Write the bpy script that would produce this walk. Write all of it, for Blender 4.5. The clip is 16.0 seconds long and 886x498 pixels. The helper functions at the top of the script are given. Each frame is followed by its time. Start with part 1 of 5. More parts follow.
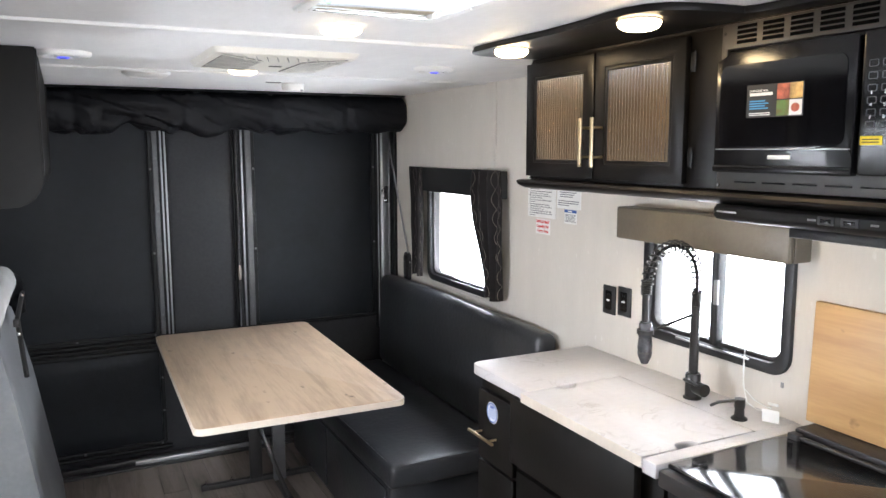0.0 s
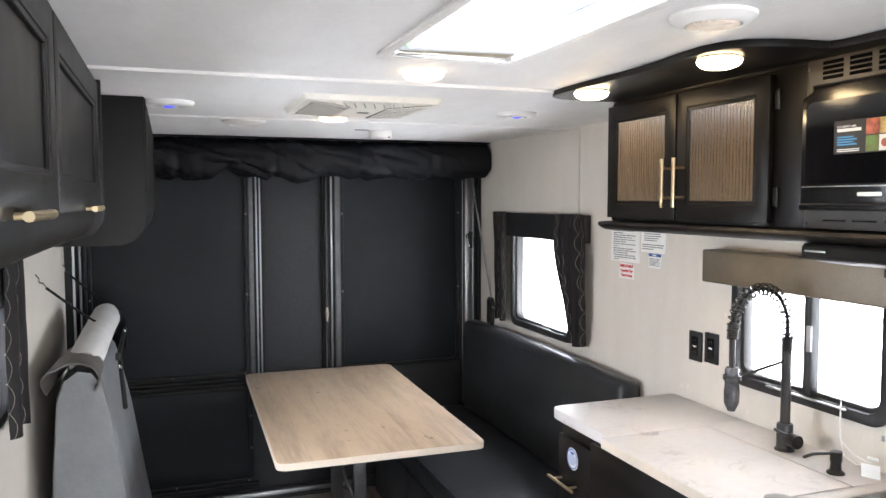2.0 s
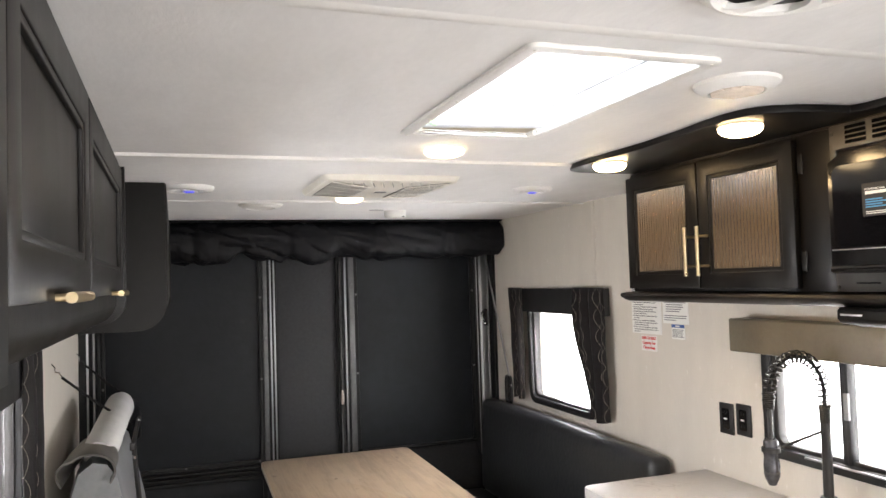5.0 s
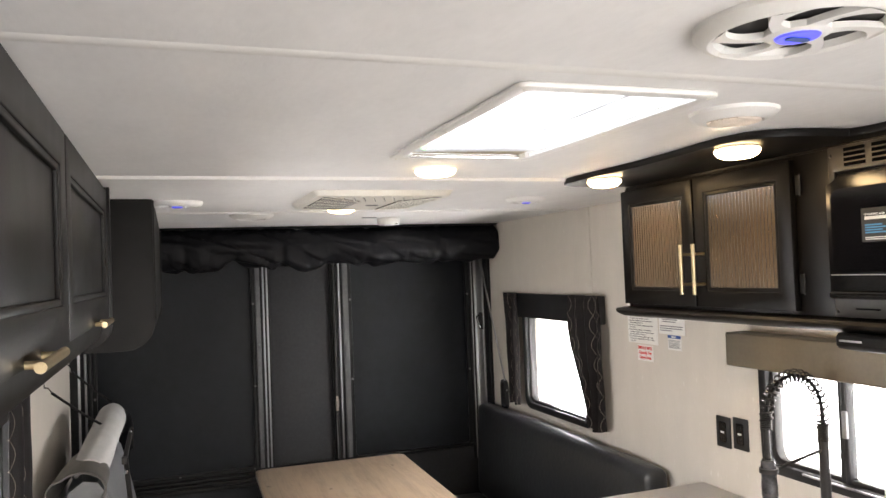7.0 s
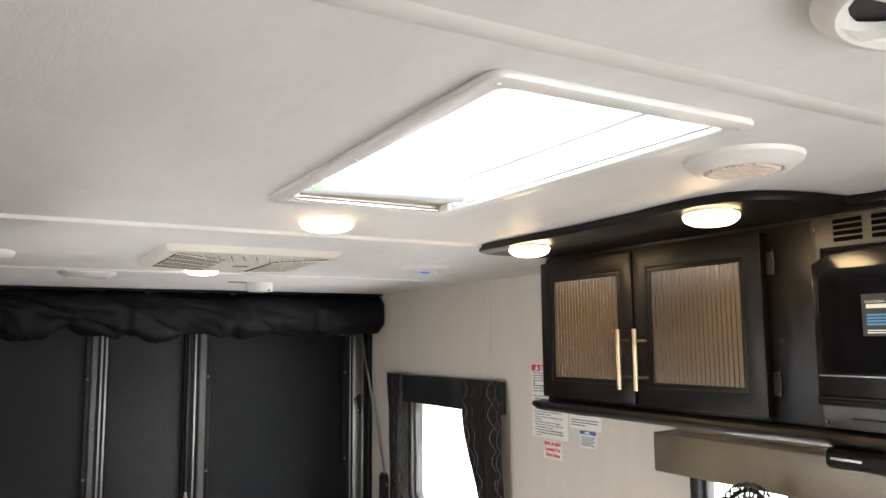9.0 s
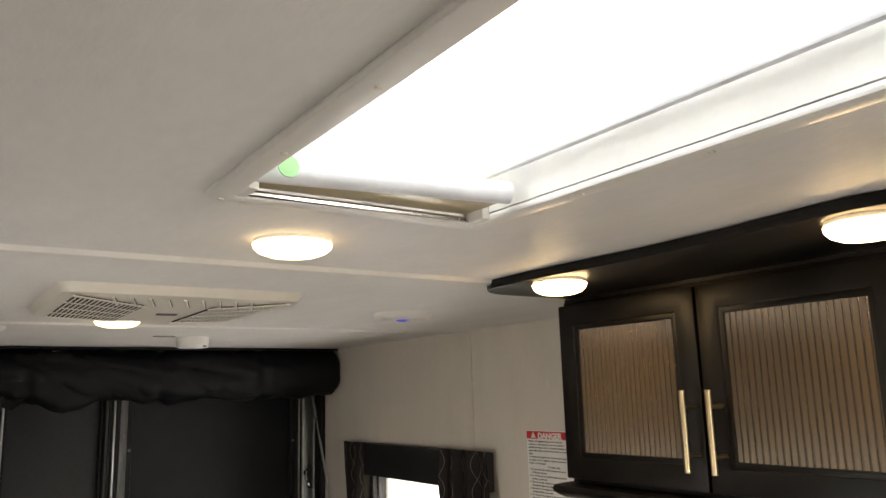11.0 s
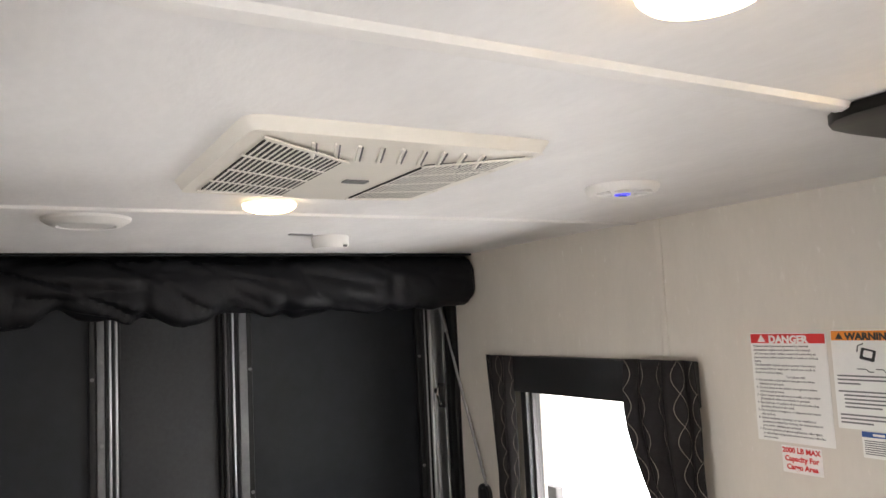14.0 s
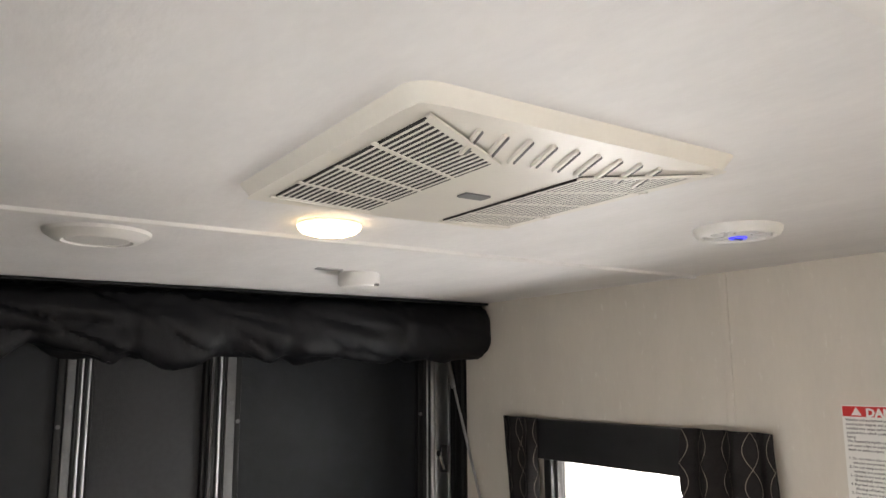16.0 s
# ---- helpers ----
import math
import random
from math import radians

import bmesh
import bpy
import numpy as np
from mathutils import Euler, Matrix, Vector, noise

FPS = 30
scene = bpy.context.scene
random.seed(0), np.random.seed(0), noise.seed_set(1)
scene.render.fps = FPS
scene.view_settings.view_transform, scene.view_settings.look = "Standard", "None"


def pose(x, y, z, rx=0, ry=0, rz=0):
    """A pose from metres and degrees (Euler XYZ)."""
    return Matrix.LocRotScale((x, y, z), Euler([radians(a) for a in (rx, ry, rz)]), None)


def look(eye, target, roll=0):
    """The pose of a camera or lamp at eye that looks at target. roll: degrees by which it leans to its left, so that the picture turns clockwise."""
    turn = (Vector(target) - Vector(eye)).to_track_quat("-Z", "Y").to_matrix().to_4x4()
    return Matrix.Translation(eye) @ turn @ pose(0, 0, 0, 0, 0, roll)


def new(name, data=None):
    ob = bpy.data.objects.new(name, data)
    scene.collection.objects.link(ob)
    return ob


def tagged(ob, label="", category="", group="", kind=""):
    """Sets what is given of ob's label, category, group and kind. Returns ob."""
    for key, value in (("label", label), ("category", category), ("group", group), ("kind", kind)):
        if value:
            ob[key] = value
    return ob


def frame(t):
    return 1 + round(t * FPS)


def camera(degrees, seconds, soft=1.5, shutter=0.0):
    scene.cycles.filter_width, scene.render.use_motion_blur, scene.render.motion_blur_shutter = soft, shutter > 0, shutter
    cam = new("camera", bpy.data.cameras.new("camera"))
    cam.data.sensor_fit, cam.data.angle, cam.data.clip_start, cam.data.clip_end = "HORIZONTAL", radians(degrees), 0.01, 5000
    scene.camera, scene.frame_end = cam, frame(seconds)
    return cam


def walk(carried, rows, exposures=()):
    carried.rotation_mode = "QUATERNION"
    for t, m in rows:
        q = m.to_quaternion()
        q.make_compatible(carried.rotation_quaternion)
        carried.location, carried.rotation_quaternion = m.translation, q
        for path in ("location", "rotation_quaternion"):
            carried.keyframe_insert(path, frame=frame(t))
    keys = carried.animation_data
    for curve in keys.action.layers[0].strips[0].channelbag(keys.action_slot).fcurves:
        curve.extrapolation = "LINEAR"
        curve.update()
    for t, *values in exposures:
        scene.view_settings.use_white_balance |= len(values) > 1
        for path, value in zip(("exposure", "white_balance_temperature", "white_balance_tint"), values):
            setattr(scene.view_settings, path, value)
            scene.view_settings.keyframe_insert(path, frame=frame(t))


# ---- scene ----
cam = camera(60.5, 16.0)
PATH = [
    (0, (0.066, 0.169, 1.686), (0.953, 1.943, 1.425), -0.1),
    (0.5, (0.069, 0.16, 1.683), (0.881, 1.97, 1.424), -0.1),
    (1, (0.07, 0.142, 1.684), (0.795, 1.989, 1.437), -0.6),
    (1.5, (0.086, 0.146, 1.672), (0.776, 2.011, 1.459), -0.7),
    (2, (0.079, 0.137, 1.658), (0.759, 2.013, 1.529), -0.1),
    (2.5, (0.071, 0.141, 1.651), (0.748, 2.023, 1.611), -0.2),
    (3, (0.061, 0.144, 1.639), (0.733, 2.028, 1.667), -0.8),
    (3.5, (0.058, 0.163, 1.645), (0.738, 2.043, 1.693), -1.3),
    (4, (0.051, 0.175, 1.613), (0.736, 2.051, 1.72), -1.3),
    (6.5, (0.034, 0.156, 1.721), (0.675, 2.051, 1.757), -2.7),
    (7, (0.064, 0.195, 1.726), (0.742, 2.076, 1.782), -2.2),
    (7.5, (0.095, 0.313, 1.733), (0.897, 2.141, 1.85), -1.6),
    (8, (0.11, 0.401, 1.738), (0.999, 2.185, 1.902), -1.9),
    (8.5, (0.136, 0.49, 1.744), (1.071, 2.247, 1.937), -0.9),
    (9, (0.175, 0.603, 1.751), (1.152, 2.332, 1.987), -0.5),
    (9.5, (0.224, 0.717, 1.761), (1.222, 2.428, 2.042), -0.5),
    (11.8, (0.315, 1.191, 1.78), (1.446, 2.795, 2.168), -2.1),
    (12, (0.313, 1.22, 1.775), (1.419, 2.843, 2.155), -2.1),
    (12.5, (0.309, 1.321, 1.762), (1.328, 3.015, 2.068), -2.0),
    (13, (0.303, 1.432, 1.738), (1.291, 3.154, 1.981), -2.0),
    (13.5, (0.272, 1.521, 1.738), (1.277, 3.237, 1.954), -2.2),
    (14, (0.238, 1.596, 1.733), (1.231, 3.323, 1.915), -2.8),
    (14.5, (0.201, 1.694, 1.72), (1.183, 3.426, 1.908), -2.2),
    (15, (0.176, 1.787, 1.723), (1.172, 3.506, 1.953), -0.9),
    (15.5, (0.16, 1.865, 1.728), (1.206, 3.544, 2.019), -0.2),
    (16, (0.154, 1.928, 1.732), (1.254, 3.567, 2.056), -0.3),
]
EXPOSURES = [
    (0.0, 0.14, 6150, 13.0),
    (2.0, 0.07, 6250, 13.0),
    (4.0, 0.00, 6650, 14.0),
    (7.0, -0.17, 6950, 15.0),
    (9.5, -0.43, 6750, 13.0),
    (11.8, -1.26, 8800, 13.0),
    (12.5, -1.14, 9700, 14.0),
    (13.0, -0.64, 7500, 15.0),
    (13.5, -0.48, 7000, 15.0),
    (14.0, -0.26, 6900, 15.0),
    (15.0, -0.26, 6900, 15.0),
    (16.0, -0.39, 7050, 14.0),
]
walk(cam, [(t, look(eye, target, roll)) for t, eye, target, roll in PATH], EXPOSURES)

# ---- light ----
world = bpy.data.worlds.new("sky")
scene.world = world
world.use_nodes = True
wn = world.node_tree.nodes
sky = wn.new("ShaderNodeTexSky")
sky.sky_type, sky.sun_disc = "NISHITA", False
sky.sun_elevation, sky.sun_rotation = radians(48), radians(75)
world.node_tree.links.new(sky.outputs[0], wn["Background"].inputs[0])
wn["Background"].inputs[1].default_value = 0.15
sun = new("sun", bpy.data.lights.new("sun", "SUN"))
sun.data.energy, sun.data.angle, sun.data.color = 3.0, radians(0.6), (1.0, 0.95, 0.88)
sun.matrix_world = look((6, 2.5, 6.5), (0, 1, 0))


def window_lamp(name, eye, target, w, h, watts, color=(0.93, 0.97, 1.0)):
    d = bpy.data.lights.new(name, "AREA")
    d.shape, d.size, d.size_y, d.energy, d.color = "RECTANGLE", w, h, watts, color
    ob = new(name, d)
    ob.matrix_world = look(eye, target)
    return ob


window_lamp("daylight_kitchen", (1.875, 1.83, 1.24), (0, 1.83, 1.0), 0.5, 0.3, 4)
window_lamp("daylight_dinette", (1.875, 3.45, 1.22), (0, 3.45, 1.0), 0.5, 0.4, 16)
window_lamp("daylight_left", (-0.475, 2.2, 1.25), (1.5, 2.2, 1.0), 0.7, 0.35, 24)
# Fill lamp added at an assumed, unseen front opening
window_lamp("daylight_front", (0.7, -1.13, 1.25), (0.7, 3, 1.25), 1.2, 0.7, 34)
# Fill lamp added at an assumed doorway, to brighten the left cabinets and bed
window_lamp("daylight_entry", (1.84, -0.42, 1.05), (-0.4, 1.2, 1.15), 0.6, 1.6, 44)
window_lamp("daylight_skylight", (0.676, 1.46, 2.24), (0.676, 1.46, 0), 0.45, 0.8, 22, (0.80, 0.90, 1.0))


# ---- materials ----
def mat(name, color, rough=0.5, metal=0.0, vary=0.12, scale=8.0, bump=0.0, bscale=60.0, stretch=(1, 1, 1), emit=None, spec=0.5, coat=0.0, alt=None):
    m = bpy.data.materials.new(name)
    m.use_nodes = True
    nt = m.node_tree
    n, l = nt.nodes, nt.links
    b = n["Principled BSDF"]
    b.inputs["Roughness"].default_value = rough
    b.inputs["Metallic"].default_value = metal
    b.inputs["Specular IOR Level"].default_value = spec
    b.inputs["Coat Weight"].default_value = coat
    tc = n.new("ShaderNodeTexCoord")
    mp = n.new("ShaderNodeMapping")
    mp.inputs["Scale"].default_value = stretch
    l.new(tc.outputs["Object"], mp.inputs[0])
    n1 = n.new("ShaderNodeTexNoise")
    n1.inputs["Scale"].default_value, n1.inputs["Detail"].default_value = scale, 6
    n2 = n.new("ShaderNodeTexNoise")
    n2.inputs["Scale"].default_value, n2.inputs["Detail"].default_value = scale * 9, 4
    l.new(mp.outputs[0], n1.inputs[0])
    l.new(mp.outputs[0], n2.inputs[0])
    mx = n.new("ShaderNodeMath")
    mx.operation = "MULTIPLY_ADD"
    mx.inputs[1].default_value = 0.45
    l.new(n2.outputs[0], mx.inputs[0])
    l.new(n1.outputs[0], mx.inputs[2])
    rp = n.new("ShaderNodeValToRGB")
    rp.color_ramp.elements[0].position, rp.color_ramp.elements[1].position = 0.5, 0.95
    c = color
    c2 = alt or tuple(min(1, v * (1 + vary)) for v in c)
    rp.color_ramp.elements[0].color = (*[v * (1 - vary) for v in c], 1)
    rp.color_ramp.elements[1].color = (*c2, 1)
    l.new(mx.outputs[0], rp.inputs[0])
    l.new(rp.outputs[0], b.inputs["Base Color"])
    rr_ = n.new("ShaderNodeMapRange")
    rr_.inputs[3].default_value, rr_.inputs[4].default_value = max(0.02, rough - 0.08), min(1, rough + 0.08)
    l.new(n1.outputs[0], rr_.inputs[0])
    l.new(rr_.outputs[0], b.inputs["Roughness"])
    if bump:
        nb = n.new("ShaderNodeTexNoise")
        nb.inputs["Scale"].default_value, nb.inputs["Detail"].default_value = bscale, 5
        l.new(mp.outputs[0], nb.inputs[0])
        bp = n.new("ShaderNodeBump")
        bp.inputs["Strength"].default_value, bp.inputs["Distance"].default_value = bump, 0.004
        l.new(nb.outputs[0], bp.inputs["Height"])
        l.new(bp.outputs[0], b.inputs["Normal"])
    if emit:
        b.inputs["Emission Color"].default_value = (*emit[0], 1)
        b.inputs["Emission Strength"].default_value = emit[1]
    return m


def wood(name, dark, light, along="y", rough=0.45, scale=3.0, knots=True):
    m = mat(name, dark, rough)
    nt = m.node_tree
    n, l = nt.nodes, nt.links
    b = n["Principled BSDF"]
    tc = n.new("ShaderNodeTexCoord")
    oi = n.new("ShaderNodeObjectInfo")
    ad = n.new("ShaderNodeVectorMath")
    ad.operation = "MULTIPLY_ADD"
    ad.inputs[1].default_value = (7, 13, 5)
    l.new(oi.outputs["Random"], ad.inputs[0])
    l.new(tc.outputs["Object"], ad.inputs[2])
    mp = n.new("ShaderNodeMapping")
    mp.inputs["Scale"].default_value = {"y": (9, 0.8, 9), "x": (0.8, 9, 9)}[along]
    l.new(ad.outputs[0], mp.inputs[0])
    g = n.new("ShaderNodeTexNoise")
    g.inputs["Scale"].default_value, g.inputs["Detail"].default_value, g.inputs["Distortion"].default_value = scale, 8, 0.6
    l.new(mp.outputs[0], g.inputs[0])
    f = n.new("ShaderNodeTexNoise")
    f.inputs["Scale"].default_value, f.inputs["Detail"].default_value = scale * 8, 4
    l.new(mp.outputs[0], f.inputs[0])
    mx = n.new("ShaderNodeMath")
    mx.operation = "MULTIPLY_ADD"
    mx.inputs[1].default_value = 0.35
    l.new(f.outputs[0], mx.inputs[0])
    l.new(g.outputs[0], mx.inputs[2])
    rnd = n.new("ShaderNodeMath")
    rnd.operation = "MULTIPLY_ADD"
    rnd.inputs[1].default_value = 0.2
    l.new(oi.outputs["Random"], rnd.inputs[0])
    l.new(mx.outputs[0], rnd.inputs[2])
    rp = n.new("ShaderNodeValToRGB")
    rp.color_ramp.elements[0].position, rp.color_ramp.elements[1].position = 0.45, 0.95
    rp.color_ramp.elements[0].color, rp.color_ramp.elements[1].color = (*dark, 1), (*light, 1)
    l.new(rnd.outputs[0], rp.inputs[0])
    out = rp.outputs[0]
    if knots:
        mp2 = n.new("ShaderNodeMapping")
        mp2.inputs["Scale"].default_value = {"y": (9, 5, 9), "x": (5, 9, 9)}[along]
        l.new(tc.outputs["Object"], mp2.inputs[0])
        v = n.new("ShaderNodeTexNoise")
        v.inputs["Scale"].default_value, v.inputs["Detail"].default_value = 2.2, 3
        l.new(mp2.outputs[0], v.inputs[0])
        kr = n.new("ShaderNodeMapRange")
        kr.inputs[1].default_value, kr.inputs[2].default_value = 0.68, 0.78
        l.new(v.outputs[0], kr.inputs[0])
        km = n.new("ShaderNodeMix")
        km.data_type = "RGBA"
        l.new(kr.outputs[0], km.inputs["Factor"])
        l.new(out, km.inputs[6])
        km.inputs[7].default_value = (*[c * 0.55 for c in dark], 1)
        out = km.outputs[2]
    l.new(out, b.inputs["Base Color"])
    bp = n.new("ShaderNodeBump")
    bp.inputs["Strength"].default_value, bp.inputs["Distance"].default_value = 0.15, 0.002
    l.new(mx.outputs[0], bp.inputs["Height"])
    l.new(bp.outputs[0], b.inputs["Normal"])
    return m


def glass(name, tint=(1, 1, 1), rough=0.0, mix=1.0):
    m = bpy.data.materials.new(name)
    m.use_nodes = True
    n, l = m.node_tree.nodes, m.node_tree.links
    b = n["Principled BSDF"]
    b.inputs["Base Color"].default_value = (*tint, 1)
    b.inputs["Transmission Weight"].default_value = mix
    b.inputs["Roughness"].default_value = rough
    b.inputs["IOR"].default_value = 1.45
    return m


M_WALL = mat("wall_panel", (0.64, 0.595, 0.53), 0.5, vary=0.035, scale=5, stretch=(1, 2.2, 0.6), bump=0.12, bscale=90)


def flecked(m):
    """Fine pale flecks over the panel's own colour."""
    n, l = m.node_tree.nodes, m.node_tree.links
    b = n["Principled BSDF"]
    base = b.inputs["Base Color"].links[0].from_socket
    tc, mp, v, r, mx = n.new("ShaderNodeTexCoord"), n.new("ShaderNodeMapping"), n.new("ShaderNodeTexNoise"), n.new("ShaderNodeMapRange"), n.new("ShaderNodeMix")
    mp.inputs["Scale"].default_value = (1, 1, 0.45)
    v.inputs["Scale"].default_value, v.inputs["Detail"].default_value = 55, 3
    r.inputs[1].default_value, r.inputs[2].default_value, r.inputs[4].default_value = 0.64, 0.76, 0.5
    mx.data_type = "RGBA"
    l.new(tc.outputs["Object"], mp.inputs[0])
    l.new(mp.outputs[0], v.inputs[0])
    l.new(v.outputs[0], r.inputs[0])
    l.new(r.outputs[0], mx.inputs["Factor"])
    l.new(base, mx.inputs[6])
    mx.inputs[7].default_value = (0.80, 0.77, 0.72, 1)
    l.new(mx.outputs[2], b.inputs["Base Color"])


flecked(M_WALL)
M_CEIL = mat("ceiling_panel", (0.77, 0.763, 0.752), 0.6, vary=0.05, scale=4, stretch=(2.5, 1, 1), bump=0.1, bscale=70)
M_BATTEN = mat("white_trim", (0.76, 0.75, 0.725), 0.6, vary=0.04)
M_WHITE = mat("white_plastic", (0.78, 0.77, 0.74), 0.35, vary=0.03, scale=20)
M_CREAM = mat("cream_plastic", (0.74, 0.71, 0.64), 0.38, vary=0.03, scale=20)
M_BLACKWOOD = mat("black_cabinet", (0.0062, 0.0052, 0.0045), 0.41, vary=0.35, scale=6, stretch=(1, 1, 0.3), bump=0.06, bscale=160, spec=0.22)
M_INSIDE = mat("cabinet_lining", (0.55, 0.44, 0.32), 0.6, vary=0.1)
M_BLACK = mat("black_plastic", (0.014, 0.014, 0.015), 0.45, vary=0.2, scale=20)
M_MATTBLACK = mat("matt_black_panel", (0.010, 0.0092, 0.0085), 0.55, vary=0.2, scale=6, bump=0.05, bscale=90, spec=0.16)
M_GLOSS = mat("black_gloss", (0.008, 0.008, 0.009), 0.13, vary=0.2, scale=10, coat=0.3)
M_MWGLOSS = mat("microwave_gloss", (0.008, 0.008, 0.009), 0.20, vary=0.1, scale=2, spec=0.3)
M_VINYL = mat("dark_vinyl", (0.024, 0.0252, 0.028), 0.33, vary=0.2, scale=7, bump=0.35, bscale=45, spec=0.5)
M_GREYVINYL = mat("grey_vinyl", (0.22, 0.23, 0.24), 0.36, vary=0.15, scale=6, bump=0.25, bscale=50)
M_FLAP = mat("grey_brown_vinyl", (0.105, 0.098, 0.09), 0.5, vary=0.2, scale=9, bump=0.3, bscale=40)
M_PALEVINYL = mat("pale_backing", (0.55, 0.55, 0.54), 0.6, vary=0.08, scale=9, bump=0.2)
M_OLIVE = mat("valance_leatherette", (0.110, 0.094, 0.070), 0.42, vary=0.15, scale=9, bump=0.2, bscale=80)
M_SCREEN = mat("ramp_vinyl", (0.0078, 0.0094, 0.0116), 0.56, vary=0.35, scale=2.5, bump=0.35, bscale=25, spec=0.26)
M_RAMP = mat("ramp_skin", (0.030, 0.030, 0.032), 0.6, vary=0.15, scale=60, bump=0.35, bscale=300, spec=0.25)
M_RUBBER = mat("black_rubber", (0.006, 0.006, 0.006), 0.5, vary=0.3, scale=15, spec=0.25)
M_FABRIC = mat("black_nylon", (0.0035, 0.0037, 0.0050), 0.50, vary=0.3, scale=8, bump=0.15, bscale=160, spec=0.19)
M_ALU = mat("aluminium", (0.55, 0.55, 0.55), 0.35, metal=1.0, vary=0.12, scale=10, stretch=(1, 1, 0.1))
M_RAIL = mat("worn_rail", (0.34, 0.34, 0.35), 0.32, metal=1.0, vary=0.2, scale=10, stretch=(1, 1, 0.1))
M_RAILFLAT = mat("grey_strap", (0.12, 0.12, 0.12), 0.45, metal=0.3, vary=0.2, scale=10)
M_TRIMKIT = mat("trim_kit", (0.027, 0.024, 0.020), 0.45, vary=0.15, scale=10)
M_KEYMARK = mat("key_mark", (0.07, 0.07, 0.075), 0.5, vary=0.1)
M_SHADETUBE = mat("silver_shade_tube", (0.72, 0.74, 0.77), 0.35, metal=0.0, vary=0.1, scale=12)
M_RODEND = mat("rod_end", (0.42, 0.36, 0.31), 0.4, vary=0.5, scale=40)
M_DULL = mat("dull_bar", (0.10, 0.10, 0.10), 0.45, metal=0.3, vary=0.2, scale=12)
M_SHADE = mat("tan_shade", (0.45, 0.37, 0.22), 0.3, metal=0.3, vary=0.1)
M_ALUDARK = mat("painted_frame", (0.30, 0.30, 0.30), 0.4, metal=0.4, vary=0.15, scale=10)
M_STEELBLK = mat("black_steel", (0.035, 0.033, 0.032), 0.4, metal=0.3, vary=0.2, scale=14)
M_GOLD = mat("brushed_gold", (0.72, 0.58, 0.36), 0.3, metal=1.0, vary=0.08, scale=30)
M_CHROME = mat("chrome", (0.75, 0.75, 0.76), 0.15, metal=1.0, vary=0.05)
M_FAUCET = mat("matt_black_metal", (0.028, 0.026, 0.025), 0.33, metal=0.5, vary=0.15, scale=20)
M_BAMBOO = wood("bamboo", (0.40, 0.22, 0.085), (0.60, 0.37, 0.16), "y", 0.4, 2.0)
M_TABLE = wood("table_oak", (0.185, 0.128, 0.084), (0.46, 0.345, 0.24), "y", 0.42, 1.6)
M_PLANK = wood("floor_oak", (0.085, 0.067, 0.054), (0.26, 0.215, 0.18), "y", 0.45, 2.0)
M_EDGE = mat("table_edge", (0.60, 0.53, 0.44), 0.45, vary=0.08)
M_PAPER = mat("label_paper", (0.80, 0.79, 0.76), 0.5, vary=0.03, scale=20)
M_RED = mat("label_red", (0.62, 0.03, 0.03), 0.5, vary=0.05)
M_ORANGE = mat("label_orange", (0.75, 0.24, 0.03), 0.5, vary=0.05)
M_BLUE = mat("label_blue", (0.03, 0.09, 0.30), 0.5, vary=0.05)
M_YELLOW = mat("label_yellow", (0.8, 0.62, 0.03), 0.5, vary=0.05)
M_INK = mat("ink", (0.03, 0.03, 0.03), 0.6, vary=0.1)
# Grey for print, and for the shadow lines painted beside the louvres
M_INKSHADE = mat("ink_and_shade_grey", (0.16, 0.16, 0.16), 0.6, vary=0.1)
M_CREAMLENS = mat("beige_mesh", (0.70, 0.61, 0.52), 0.6, vary=0.08, scale=60)
# Near-black colour that stands in for the shade inside vent openings
M_SLOTSHADE = mat("slot_shade", (0.0015, 0.0015, 0.0015), 0.8, vary=0.1, spec=0.05)
M_HOLE = mat("dark_hole", (0.012, 0.012, 0.012), 0.6, vary=0.2)
M_LAMP = mat("lit_lens", (0.9, 0.85, 0.75), 0.3, vary=0.02, emit=((1.0, 0.76, 0.43), 12.0))
M_LAMPSHELF = mat("lit_lens_shelf", (0.9, 0.85, 0.75), 0.3, vary=0.02, emit=((1.0, 0.72, 0.38), 55.0))
M_PUCK = mat("lit_puck", (0.9, 0.85, 0.75), 0.3, vary=0.02, emit=((1.0, 0.76, 0.45), 105.0))
M_BLUELED = mat("blue_led", (0.1, 0.1, 0.8), 0.3, vary=0.02, emit=((0.05, 0.06, 1.0), 1.6))
M_BLUESOFT = mat("blue_glow_ring", (0.5, 0.5, 0.85), 0.3, vary=0.02, emit=((0.25, 0.22, 1.0), 0.35))
M_GLASS = glass("window_glass")
M_REEDED = glass("reeded_glass", (0.155, 0.115, 0.074), 0.13, 0.20)
M_REEDED.node_tree.nodes["Principled BSDF"].inputs["IOR"].default_value = 2.4
M_TAPE = mat("silver_wrap", (0.10, 0.10, 0.11), 0.15, metal=0.6, vary=0.6, scale=40, bump=0.8, bscale=40)
M_WIRE = mat("white_wire", (0.8, 0.8, 0.76), 0.4, vary=0.03)
M_FOOD1 = mat("picture_red", (0.42, 0.10, 0.05), 0.4, vary=0.6, scale=60)
M_FOOD2 = mat("picture_yellow", (0.62, 0.38, 0.12), 0.4, vary=0.6, scale=60)
M_FOOD3 = mat("picture_green", (0.45, 0.30, 0.08), 0.4, vary=0.7, scale=60, alt=(0.1, 0.25, 0.05))
M_SKYOUT = mat("sky_backdrop", (0.9, 0.9, 0.9), 0.9, vary=0.02, emit=((0.82, 0.91, 1.0), 1.5))
M_OUT = mat("daylight_backdrop", (0.9, 0.9, 0.9), 0.9, vary=0.02, emit=((0.96, 0.98, 1.0), 3.5))


